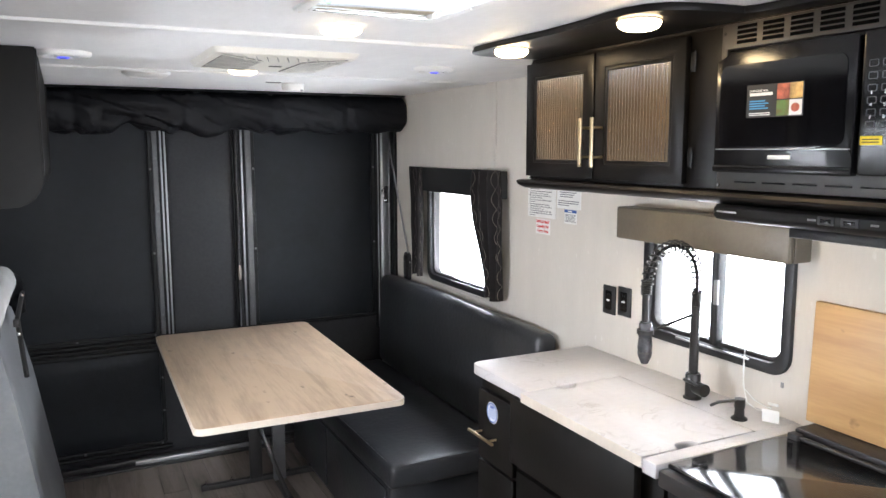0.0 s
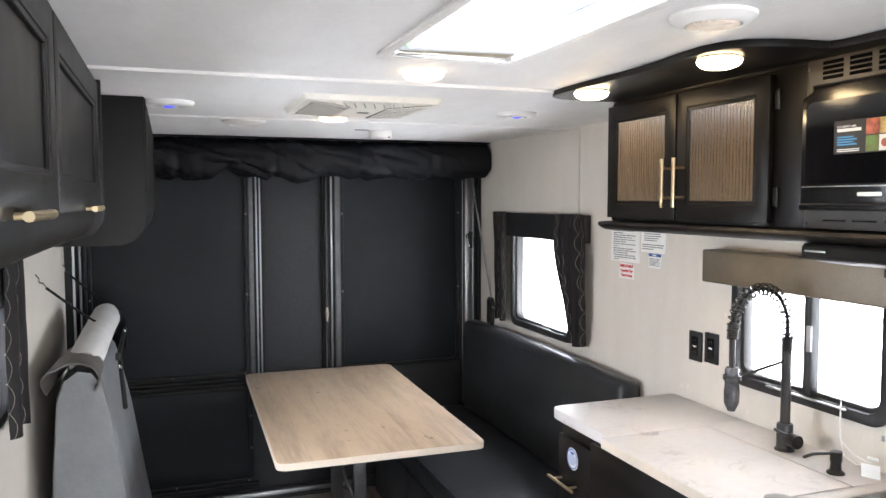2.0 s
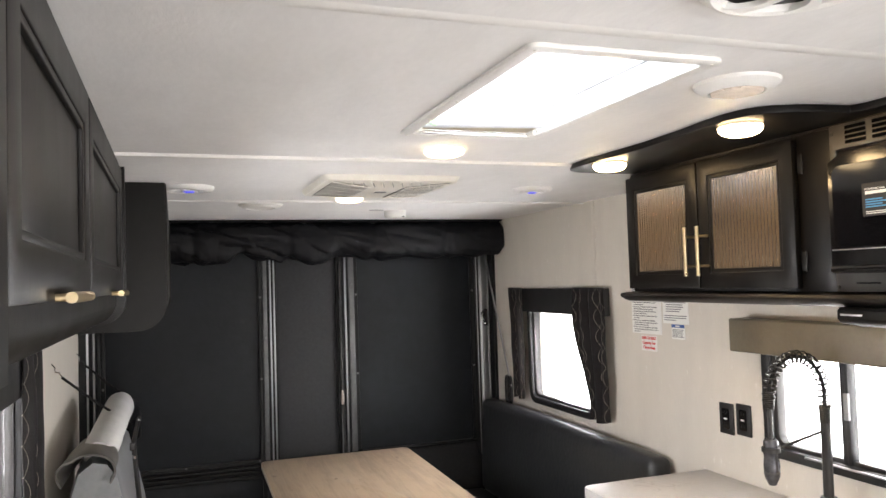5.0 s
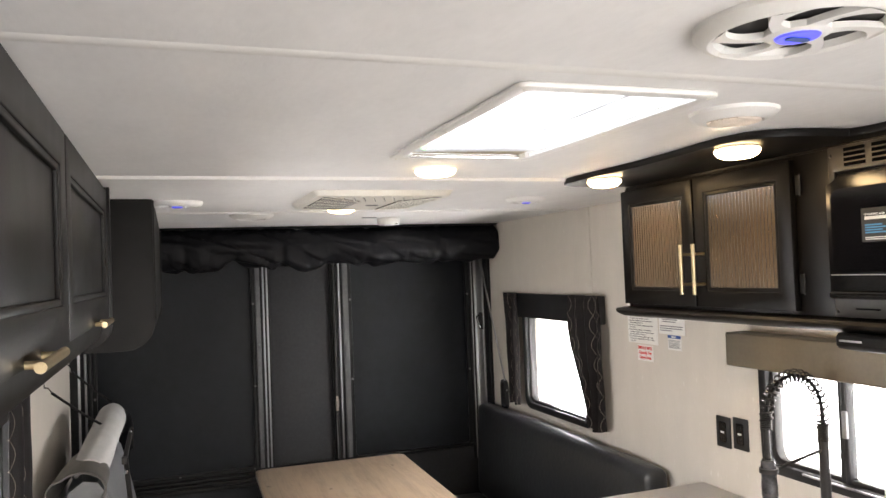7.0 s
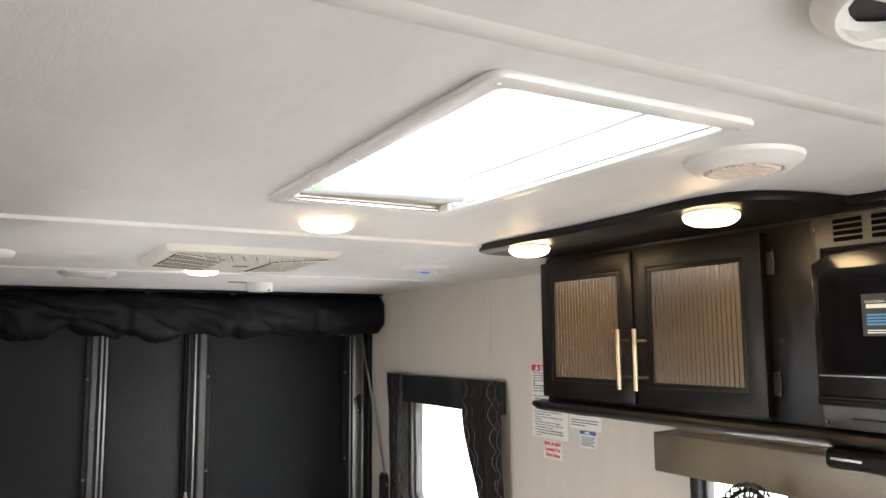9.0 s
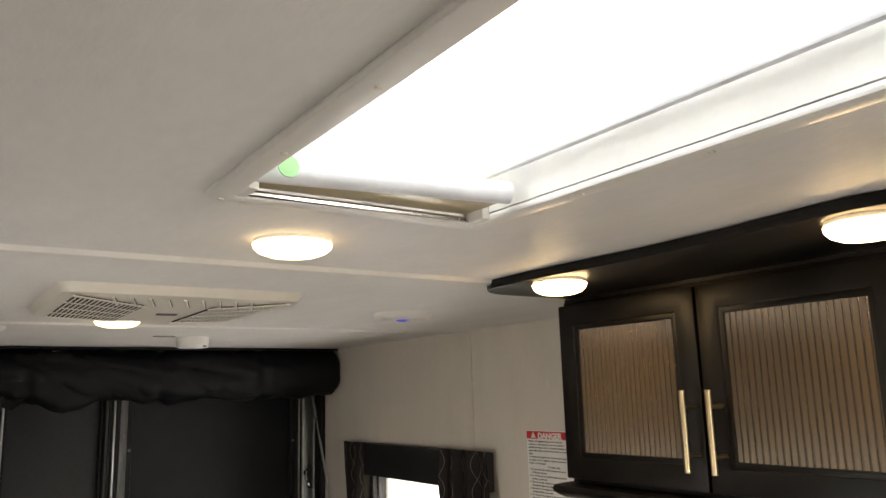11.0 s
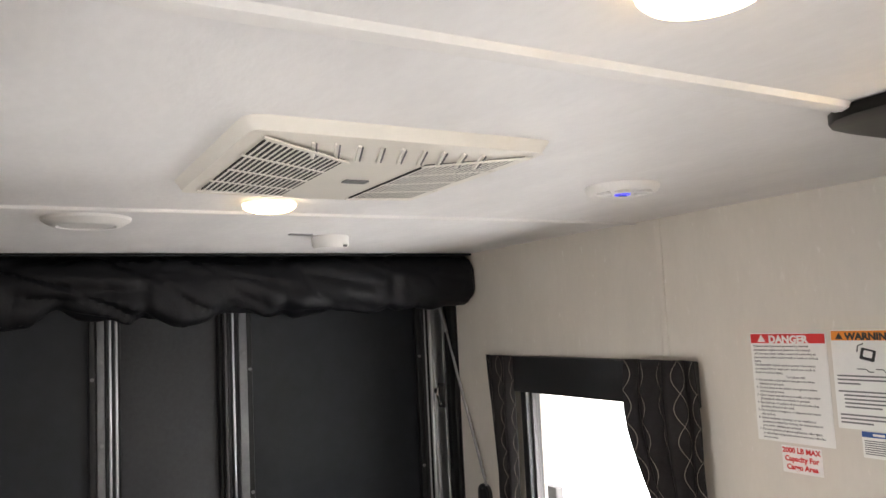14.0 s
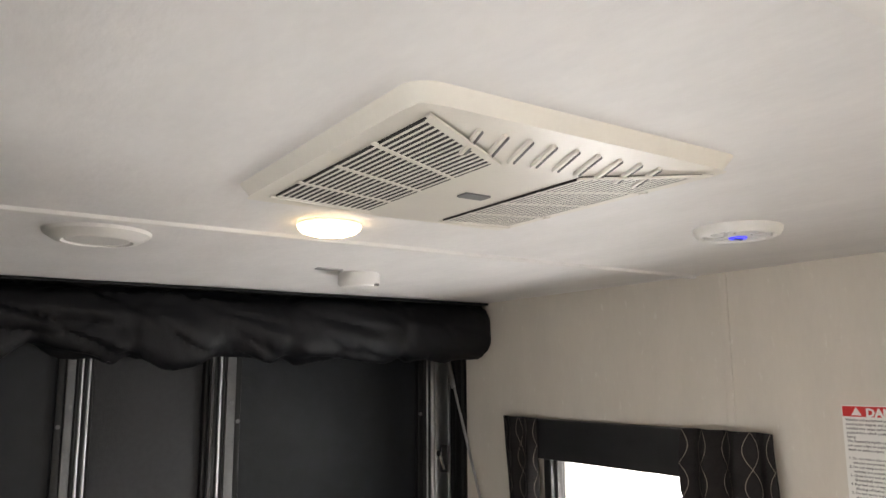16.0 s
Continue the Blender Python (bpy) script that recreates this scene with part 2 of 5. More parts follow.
def marble(name):
    m = mat(name, (0.56, 0.538, 0.53), 0.45, vary=0.07, scale=5, spec=0.22)
    n, l = m.node_tree.nodes, m.node_tree.links
    b = n["Principled BSDF"]
    base = b.inputs["Base Color"].links[0].from_socket
    tc = n.new("ShaderNodeTexCoord")
    v = n.new("ShaderNodeTexNoise")
    v.inputs["Scale"].default_value, v.inputs["Detail"].default_value, v.inputs["Distortion"].default_value = 8.0, 6, 1.8
    l.new(tc.outputs["Object"], v.inputs[0])
    a = n.new("ShaderNodeMath")
    a.operation = "SUBTRACT"
    a.inputs[1].default_value = 0.5
    l.new(v.outputs[0], a.inputs[0])
    ab = n.new("ShaderNodeMath")
    ab.operation = "ABSOLUTE"
    l.new(a.outputs[0], ab.inputs[0])
    patch = n.new("ShaderNodeTexNoise")
    patch.inputs["Scale"].default_value = 7
    l.new(tc.outputs["Object"], patch.inputs[0])
    r1 = n.new("ShaderNodeMapRange")
    r1.inputs[1].default_value, r1.inputs[2].default_value, r1.inputs[3].default_value, r1.inputs[4].default_value = 0.0, 0.030, 1, 0
    l.new(ab.outputs[0], r1.inputs[0])
    r2 = n.new("ShaderNodeMapRange")
    r2.inputs[1].default_value, r2.inputs[2].default_value = 0.5, 0.65
    l.new(patch.outputs[0], r2.inputs[0])
    mu = n.new("ShaderNodeMath")
    mu.operation = "MULTIPLY"
    l.new(r1.outputs[0], mu.inputs[0])
    l.new(r2.outputs[0], mu.inputs[1])
    mu2 = n.new("ShaderNodeMath")
    mu2.operation = "MULTIPLY"
    mu2.inputs[1].default_value = 0.5
    l.new(mu.outputs[0], mu2.inputs[0])
    mx = n.new("ShaderNodeMix")
    mx.data_type = "RGBA"
    l.new(mu2.outputs[0], mx.inputs["Factor"])
    l.new(base, mx.inputs[6])
    mx.inputs[7].default_value = (0.33, 0.29, 0.27, 1)
    l.new(mx.outputs[2], b.inputs["Base Color"])
    return m


def curtain_cloth(name):
    """Dark woven cloth with pale crossing wavy threads."""
    m = mat(name, (0.0125, 0.0105, 0.0108), 0.7, vary=0.25, scale=25, bump=0.2, bscale=150, spec=0.15)
    n, l = m.node_tree.nodes, m.node_tree.links
    b = n["Principled BSDF"]
    base = b.inputs["Base Color"].links[0].from_socket
    uv = n.new("ShaderNodeUVMap")
    uv.uv_map = "cloth"
    sp = n.new("ShaderNodeSeparateXYZ")
    l.new(uv.outputs[0], sp.inputs[0])

    def math_(op, a, v):
        q = n.new("ShaderNodeMath")
        q.operation = op
        for i, s in enumerate((a, v)):
            if s is None:
                continue
            if isinstance(s, (int, float)):
                q.inputs[i].default_value = s
            else:
                l.new(s, q.inputs[i])
        return q.outputs[0]

    w = math_("SINE", math_("MULTIPLY", sp.outputs[1], 2 * math.pi / 0.17), None)
    w = math_("MULTIPLY", w, 0.022)
    lines = None
    for sign in (1, -1):
        u = math_("ADD", sp.outputs[0], math_("MULTIPLY", w, sign))
        k = math_("PINGPONG", u, 0.045)
        hit_ = math_("LESS_THAN", k, 0.0010)
        lines = hit_ if lines is None else math_("MAXIMUM", lines, hit_)
    mx = n.new("ShaderNodeMix")
    mx.data_type = "RGBA"
    l.new(math_("MULTIPLY", lines, 0.5), mx.inputs["Factor"])
    l.new(base, mx.inputs[6])
    mx.inputs[7].default_value = (0.38, 0.34, 0.28, 1)
    l.new(mx.outputs[2], b.inputs["Base Color"])
    return m


M_MARBLE = marble("marble_laminate")
M_CURTAIN = curtain_cloth("curtain_cloth")


# ---- mesh helpers ----
def box(x0, y0, z0, x1, y1, z1, bev=0.002, seg=2):
    bm = bmesh.new()
    bmesh.ops.create_cube(bm, size=1)
    for v in bm.verts:
        v.co = Vector(((x0 + x1) / 2 + v.co.x * (x1 - x0), (y0 + y1) / 2 + v.co.y * (y1 - y0), (z0 + z1) / 2 + v.co.z * (z1 - z0)))
    if bev:
        bev = min(bev, 0.45 * min(abs(x1 - x0), abs(y1 - y0), abs(z1 - z0)))
        bmesh.ops.bevel(bm, geom=bm.edges[:], offset=bev, segments=seg, profile=0.5, affect="EDGES")
    return bm


def join(*bms):
    out = bmesh.new()
    for b in bms:
        me = bpy.data.meshes.new("tmp")
        b.to_mesh(me)
        b.free()
        out.from_mesh(me)
        bpy.data.meshes.remove(me)
    return out


def moved(bm, m):
    bmesh.ops.transform(bm, matrix=m, verts=bm.verts[:])
    return bm


def sweep(pts, r, seg=10, closed=False, caps=True):
    """A round tube along points; r may be a list."""
    bm = bmesh.new()
    pts = [Vector(p) for p in pts]
    rs = r if isinstance(r, (list, tuple)) else [r] * len(pts)
    n = len(pts)
    rings, up = [], None
    for i, p in enumerate(pts):
        a = pts[(i - 1) % n] if closed or i else p
        b = pts[(i + 1) % n] if closed or i < n - 1 else p
        d = (b - a).normalized()
        if up is None:
            up = Vector((0, 0, 1)) if abs(d.z) < 0.9 else Vector((1, 0, 0))
        s = d.cross(up).normalized()
        up = s.cross(d).normalized()
        rings.append([bm.verts.new(p + rs[i] * (math.cos(2 * math.pi * k / seg) * s + math.sin(2 * math.pi * k / seg) * up)) for k in range(seg)])
    for i in range(n if closed else n - 1):
        a, b = rings[i], rings[(i + 1) % n]
        for k in range(seg):
            bm.faces.new((a[k], a[(k + 1) % seg], b[(k + 1) % seg], b[k]))
    if caps and not closed:
        bm.faces.new(rings[0][::-1])
        bm.faces.new(rings[-1])
    bmesh.ops.recalc_face_normals(bm, faces=bm.faces[:])
    return bm


def lathe(profile, seg=32, at=(0, 0, 0)):
    """Turn (radius, z) pairs round the z axis."""
    bm = bmesh.new()
    rings = []
    for r, z in profile:
        if r < 1e-5:
            rings.append([bm.verts.new((at[0], at[1], at[2] + z))])
        else:
            rings.append([bm.verts.new((at[0] + r * math.cos(2 * math.pi * k / seg), at[1] + r * math.sin(2 * math.pi * k / seg), at[2] + z)) for k in range(seg)])
    for a, b in zip(rings, rings[1:]):
        for k in range(seg):
            q = [a[k % len(a)], a[(k + 1) % len(a)], b[(k + 1) % len(b)], b[k % len(b)]]
            q = list(dict.fromkeys(q))
            if len(q) > 2:
                bm.faces.new(q)
    bmesh.ops.recalc_face_normals(bm, faces=bm.faces[:])
    return bm


def put(axis, u, v, w):
    """Map plane coordinates u, v and depth w to the world for a prism along that axis."""
    return {"x": (w, u, v), "y": (u, w, v), "z": (u, v, w)}[axis]


def prism(poly, axis, a, b, bev=0.0):
    bm = bmesh.new()
    lo = [bm.verts.new(put(axis, u, v, a)) for u, v in poly]
    hi = [bm.verts.new(put(axis, u, v, b)) for u, v in poly]
    bm.faces.new(lo)
    bm.faces.new(hi)
    for i in range(len(poly)):
        j = (i + 1) % len(poly)
        bm.faces.new((lo[i], lo[j], hi[j], hi[i]))
    bmesh.ops.recalc_face_normals(bm, faces=bm.faces[:])
    if bev:
        es = [e for e in bm.edges if len(e.link_faces) == 2 and e.calc_face_angle(0) > 0.6]
        bmesh.ops.bevel(bm, geom=es, offset=bev, segments=2, profile=0.5, affect="EDGES")
    return bm


def rr(u0, v0, u1, v1, r, n=6):
    pts = []
    for cu, cv, a0 in ((u1 - r, v1 - r, 0), (u0 + r, v1 - r, 90), (u0 + r, v0 + r, 180), (u1 - r, v0 + r, 270)):
        for k in range(n + 1):
            a = radians(a0 + 90 * k / n)
            pts.append((cu + r * math.cos(a), cv + r * math.sin(a)))
    return pts


def ring(outer, inner, axis, a, b, bev=0.0):
    """A frame between two loops of as many points, from depth a to b."""
    bm = bmesh.new()
    L = [[bm.verts.new(put(axis, u, v, w)) for u, v in lp] for lp, w in ((outer, a), (outer, b), (inner, b), (inner, a))]
    n = len(outer)
    for p, q in zip(L, L[1:] + L[:1]):
        for i in range(n):
            j = (i + 1) % n
            bm.faces.new((p[i], p[j], q[j], q[i]))
    bmesh.ops.recalc_face_normals(bm, faces=bm.faces[:])
    if bev:
        es = [e for e in bm.edges if e.calc_face_angle(0) > 0.9]
        bmesh.ops.bevel(bm, geom=es, offset=bev, segments=2, profile=0.5, affect="EDGES")
    return bm


def finish(bm, name, material, smooth=True):
    me = bpy.data.meshes.new(name)
    bm.to_mesh(me)
    bm.free()
    if material:
        me.materials.append(material)
    if smooth:
        me.shade_smooth()
        me.set_sharp_from_angle(angle=radians(38))
    return me


def part(name, bm, material, parent=None, label="", smooth=True):
    ob = new(name, finish(bm, name, material, smooth))
    if parent is not None:
        ob.parent = parent
        ob.matrix_parent_inverse = parent.matrix_basis.inverted()
    return tagged(ob, label)


def thing(name, label, category, at=(0, 0, 0), group="", kind=""):
    ob = new(name)
    ob.empty_display_size = 0.05
    ob.matrix_basis = Matrix.Translation(at)
    return tagged(ob, label, category, group, kind)


def structure(name, bm, material, label, category="", smooth=True):
    return tagged(part(name, bm, material, None, label, smooth), label, category or name.split("_")[0], "", "structure")


def lettering(text, size, m, material, parent, align="LEFT", space=1.0, bold=0.0, name="lettering"):
    cu = bpy.data.curves.new("text", "FONT")
    cu.body, cu.size, cu.align_x, cu.align_y, cu.extrude, cu.offset = text, size, align, "TOP", 0.0003, bold
    cu.space_line, cu.resolution_u = space, 2
    tmp = new("tmp", cu)
    bpy.context.view_layer.update()
    me = bpy.data.meshes.new_from_object(tmp.evaluated_get(bpy.context.evaluated_depsgraph_get()))
    bpy.data.objects.remove(tmp)
    me.transform(m)
    me.materials.append(material)
    ob = new(name, me)
    ob.parent = parent
    ob.matrix_parent_inverse = parent.matrix_basis.inverted()
    return ob


def on_wall(y, z, x=1.797, roll=0):
    """Text plane on the kitchen wall, read from inside: runs towards smaller y."""
    return Matrix.Translation((x, y, z)) @ Matrix(((0, 0, -1, 0), (-1, 0, 0, 0), (0, 1, 0, 0), (0, 0, 0, 1))) @ pose(0, 0, 0, 0, 0, roll)

# ---- structure ----
XL, XR, YF, YB, ZC = -0.400, 1.80, -1.10, 4.23, 1.98


# Unseen doorway, assumed, cut for the added fill lamp (y0, z0, y1, z1)
ASSUMED_ENTRY = (-0.74, 0.02, -0.10, 1.86)


def wall_with_openings(name, x0, x1, openings, label):
    """A side wall along y with rectangular openings (y0, z0, y1, z1)."""
    bms, y = [], YF
    for y0, z0, y1, z1 in sorted(openings):
        bms.append(box(x0, y, 0, x1, y0, ZC, 0))
        bms.append(box(x0, y0, 0, x1, y1, z0, 0))
        bms.append(box(x0, y0, z1, x1, y1, ZC, 0))
        y = y1
    bms.append(box(x0, y, 0, x1, YB, ZC, 0))
    return structure(name, join(*bms), M_WALL, label, "wall", False)


wall_with_openings("wall_east", XR, XR + 0.06, [ASSUMED_ENTRY, (1.560, 1.095, 2.085, 1.44), (3.17, 1.03, 3.77, 1.56)], "pale greige wall panel with faint streaks")
wall_with_openings("wall_west", XL - 0.06, XL, [(1.85, 1.03, 2.7, 1.44)], "pale greige wall panel beside the overhead cabinets")
# Unseen closing wall; its opening is assumed, made for the added front lamp
structure("wall_south", join(box(XL - 0.06, YF - 0.06, 0, 0.05, YF, ZC, 0), box(1.35, YF - 0.06, 0, XR + 0.06, YF, ZC, 0), box(0.05, YF - 0.06, 0, 1.35, YF, 0.85, 0), box(0.05, YF - 0.06, 1.65, 1.35, YF, ZC, 0)), M_WALL, "plain greige wall at the front of the trailer", "wall", False)
SK = (0.537, 1.1395, 0.835, 1.7654)
structure("ceiling", join(box(XL - 0.06, YF - 0.06, ZC, SK[0], 4.86, ZC + 0.05, 0), box(SK[2], YF - 0.06, ZC, XR + 0.06, 4.86, ZC + 0.05, 0), box(SK[0], YF - 0.06, ZC, SK[2], SK[1], ZC + 0.05, 0), box(SK[0], SK[3], ZC, SK[2], 4.86, ZC + 0.05, 0)), M_CEIL, "white ceiling panel with a faint woven streak", "ceiling", False)
for i, (y, w, h) in enumerate(((1.060, 0.030, 0.0016), (2.163, 0.032, 0.009), (3.205, 0.026, 0.007))):
    prof = [(y - w / 2, ZC), (y - w / 2 + 0.004, ZC - h * 0.8), (y, ZC - h), (y + w / 2 - 0.004, ZC - h * 0.8), (y + w / 2, ZC)]
    structure("trim_ceiling_%d" % (i + 1), prism(prof, "x", XL, XR), M_BATTEN, "white rounded batten over a ceiling joint", "trim")
structure("trim_wall_1", prism([(3.104, 1.60), (3.126, 1.60), (3.126, ZC - 0.001), (3.104, ZC - 0.001)], "x", XR - 0.004, XR, 0.0015), M_WALL, "greige cover strip over a wall panel joint", "trim")
floor = structure("floor", box(XL - 0.06, YF - 0.06, -0.05, XR + 0.06, 4.86, -0.006, 0), M_RUBBER, "dark grey-brown wood-look plank floor", "floor", False)

# rear end: jambs, threshold and ramp door
YR = 4.46
for side, s, x in (("east", 1, XR), ("west", -1, XL)):
    structure("wall_jamb_" + side, box(x, YB, 0, x + s * 0.06, 4.86, ZC, 0), M_RUBBER, "black rear frame beside the ramp door", "jamb", False)
    structure("trim_jamb_%s" % side, join(box(x - s * 0.012, 4.335, 0.0, x, 4.425, ZC - 0.02, 0.003), box(x - s * 0.02, 4.432, 0.0, x, 4.445, ZC - 0.02, 0.004)), M_ALU, "grey metal jamb strip of the ramp opening", "trim")
    structure("trim_seal_%s" % side, box(x - s * 0.022, YB + 0.003, 0.0, x, YB + 0.05, ZC - 0.02, 0.008), M_RUBBER, "black rubber corner moulding", "trim")
structure("trim_threshold_1", join(box(XL, YR - 0.060, -0.004, XR, YR - 0.012, 0.030, 0.004), box(XL, YR - 0.12, -0.004, XR, YR - 0.080, 0.008, 0.003)), M_STEELBLK, "dirty dark threshold strip at the ramp hinge", "trim")
structure("trim_threshold_2", box(0.33, YR - 0.079, -0.004, 1.05, YR - 0.061, 0.026, 0.003), M_ALU, "scuffed bare metal hinge strip of the ramp", "trim")

ramp = thing("ramp_door", "closed dark grey ramp door with black trim", "ramp door", (0.7, YR, 0), kind="structure")
part("slab", box(XL, YR + 0.02, 0.0, XR, YR + 0.08, ZC, 0), M_RAMP, ramp, "speckled dark grey ramp skin")


def tarp(x0, z0, x1, z1, sag):
    """A tensioned vinyl sheet with a little slackness, thick at its hem."""
    bm = bmesh.new()
    nx, nz = 26, 30
    g = []
    for j in range(nz + 1):
        row = []
        for i in range(nx + 1):
            u, v = i / nx, j / nz
            x, z = x0 + (x1 - x0) * u, z0 + (z1 - z0) * v
            e = min(u, 1 - u, v, 1 - v)
            d = 0.010 * min(1, e * 8) + sag * noise.noise((x * 3.1, z * 2.3, sag * 99)) * min(1, e * 6)
            row.append(bm.verts.new((x, YR + 0.012 - d, z)))
        g.append(row)
    for j in range(nz):
        for i in range(nx):
            bm.faces.new((g[j][i], g[j][i + 1], g[j + 1][i + 1], g[j + 1][i]))
    geom = bmesh.ops.extrude_face_region(bm, geom=bm.faces[:])["geom"]
    for v in geom:
        if isinstance(v, bmesh.types.BMVert):
            v.co.y += 0.006
    bmesh.ops.recalc_face_normals(bm, faces=bm.faces[:])
    return bm


for x0, z0, x1, z1, sg in ((-0.310, 0.692, 0.484, 1.965, 0.012), (1.022, 0.682, 1.738, 1.965, 0.012), (-0.310, 0.085, 0.494, 0.610, 0.008)):
    sh = part("screen_panel", tarp(x0, z0, x1, z1, sg), M_SCREEN, ramp, "slack black vinyl sheet")
    part("hem", ring(rr(x0 - 0.012, z0 - 0.012, x1 + 0.012, z1 + 0.012, 0.03), rr(x0 + 0.010, z0 + 0.010, x1 - 0.010, z1 - 0.010, 0.022), "y", YR - 0.010, YR + 0.015, 0.004), M_RUBBER, sh)
    for fx, fz in ((0.02, 0.0), (0.5, 0.0), (0.98, 0.0), (0.0, 0.35), (1.0, 0.35), (0.0, 0.7), (1.0, 0.7)):
        part("screw", lathe([(0, -0.004), (0.006, -0.003), (0.007, 0.002), (0.0, 0.003)], 8, (0, 0, 0)), M_DULL, sh).data.transform(Matrix.Translation((x0 + (x1 - x0) * fx, YR - 0.012, z0 + (z1 - z0) * fz)) @ pose(0, 0, 0, 90))
part("centre_panel", box(0.572, YR + 0.004, 0.60, 0.905, YR + 0.016, 1.97, 0.003), M_RAMP, ramp, "speckled grey centre panel")
for x0, w in ((0.499, 0.024), (0.982, 0.030)):
    fl = part("flat_bar", box(x0, YR - 0.012, 0.60, x0 + w, YR - 0.002, 1.97, 0.002), M_DULL, ramp, "dull grey clamp bar")
    for z in (0.80, 1.08, 1.36, 1.64):
        part("screw", moved(lathe([(0, -0.004), (0.006, -0.003), (0.007, 0.002), (0.0, 0.003)], 8), pose(x0 + w * 0.6, YR - 0.013, z, 90, 0, 0)), M_RAILFLAT, fl)
for x, r, m in ((0.530, 0.007, M_RUBBER), (0.541, 0.0055, M_RAIL), (0.551, 0.006, M_RUBBER), (0.561, 0.0055, M_RAIL), (0.570, 0.005, M_RUBBER), (0.913, 0.009, M_RUBBER), (0.929, 0.004, M_RAIL), (0.942, 0.010, M_RUBBER), (0.961, 0.006, M_RAIL), (0.973, 0.007, M_RUBBER), (1.756, 0.010, M_RUBBER), (1.769, 0.005, M_ALUDARK), (1.783, 0.010, M_RUBBER), (-0.332, 0.012, M_RUBBER), (-0.352, 0.006, M_ALUDARK)):
    part("upright_rail", sweep([(x, YR - 0.008, 0.60), (x, YR - 0.008, 1.97)], r, 10), m, ramp, "bright metal rail" if m is M_RAIL else "")
for z, r, m in ((0.683, 0.010, M_RUBBER), (0.662, 0.012, M_RUBBER), (0.640, 0.010, M_RUBBER), (0.062, 0.013, M_RUBBER), (0.630, 0.006, M_RUBBER)):
    part("cross_rail", sweep([(-0.31, YR - 0.008, z), (0.53 if z < 0.68 else 1.75, YR - 0.008, z)], r, 10), m, ramp)
strut = tagged(part("gas_strut", join(sweep([(0.927, YR - 0.03, 1.93), (0.927, YR - 0.03, 1.045)], 0.006, 10), sweep([(0.927, YR - 0.03, 0.968), (0.933, YR - 0.03, 0.80), (0.948, YR - 0.02, 0.62)], 0.006, 8)), M_STEELBLK, None, "thin black rod down the ramp door"), "", "rod")
part("rod_end", lathe([(0, 0.085), (0.006, 0.08), (0.0075, 0.06), (0.010, 0.055), (0.010, 0.02), (0.007, 0.012), (0.008, 0.0), (0, 0)], 12, (0.927, YR - 0.03, 0.965)), M_RODEND, strut, "pale brown plastic rod end")


def bulged_roll():
    """The rolled-up screen: a long lumpy bundle of nylon, hanging in folds."""
    bm = bmesh.new()
    nx, na = 520, 64
    x0, x1 = XL + 0.012, 1.796
    rings = []
    for i in range(nx + 1):
        u = i / nx
        x = x0 + (x1 - x0) * u
        slack = 0.55 + 0.60 * math.exp(-((x - 0.42) / 0.55) ** 2)
        pinch = 1.0
        for px in (0.13, 0.60, 1.05, 1.45):
            pinch -= 0.10 * math.exp(-((x - px) / 0.022) ** 2)
        endr = min(1.0, 0.80 + (x1 - x) * 12)
        row = []
        for k in range(na):
            a = 2 * math.pi * k / na
            c, s = math.cos(a), math.sin(a)
            # broad facets of slack cloth with a few crisp creases between them
            lump = 1 + 0.16 * slack * noise.noise((x * 3.6, c * 1.1, s * 1.1))
            cell = noise.voronoi((x * 4.6 + 0.9 * s, c * 0.9 + 0.4 * x, s * 0.9))[0]
            lump += 0.44 * slack * min(0.55, cell[1] - cell[0]) - 0.10 * slack
            tuck = noise.voronoi((x * 9.5 - 1.3 * c, c * 0.8 + 4, s * 1.0))[0]
            lump += 0.15 * slack * min(0.4, tuck[1] - tuck[0])
            lump += 0.012 * noise.noise((x * 30, c * 4, s * 4 + 9))
            y, z = c * 0.074 * pinch * endr * lump, s * 0.088 * pinch * endr * lump
            if z < 0:
                z *= 1 + 0.62 * slack * max(0, 0.45 + noise.noise((x * 4.5, 3.3, 0))) + 0.15 * slack * noise.noise((x * 15, 7.3, 0))
            row.append(bm.verts.new((x, 4.135 + y, min(ZC - 0.010, 1.884 + z))))
        rings.append(row)
    for a, b in zip(rings, rings[1:]):
        for k in range(na):
            bm.faces.new((a[k], a[(k + 1) % na], b[(k + 1) % na], b[k]))
    bm.faces.new(rings[0][::-1])
    bm.faces.new(rings[-1])
    bmesh.ops.recalc_face_normals(bm, faces=bm.faces[:])
    return bm


roll = tagged(part("rolled_screen", bulged_roll(), M_FABRIC, None, "black nylon screen rolled up under the ceiling"), "", "screen")
part("header_rail", box(XL + 0.01, 4.075, ZC - 0.010, XR - 0.01, 4.20, ZC - 0.002, 0.004), M_RUBBER, roll)

latch = thing("ramp_latch", "bright metal cam latch on the ramp jamb", "latch", (XR - 0.02, 4.360, 1.42))
part("plate", box(XR - 0.020, 4.330, 1.37, XR - 0.012, 4.380, 1.47, 0.003), M_STEELBLK, latch)
part("lever", sweep([(XR - 0.03, 4.355, 1.455), (XR - 0.045, 4.340, 1.43), (XR - 0.03, 4.335, 1.385)], 0.007, 8), M_CHROME, latch)
part("pivot", moved(lathe([(0, -0.012), (0.012, -0.012), (0.014, 0.0), (0.012, 0.012), (0, 0.012)], 14), pose(XR - 0.03, 4.358, 1.44, 0, 90, 0)), M_CHROME, latch)
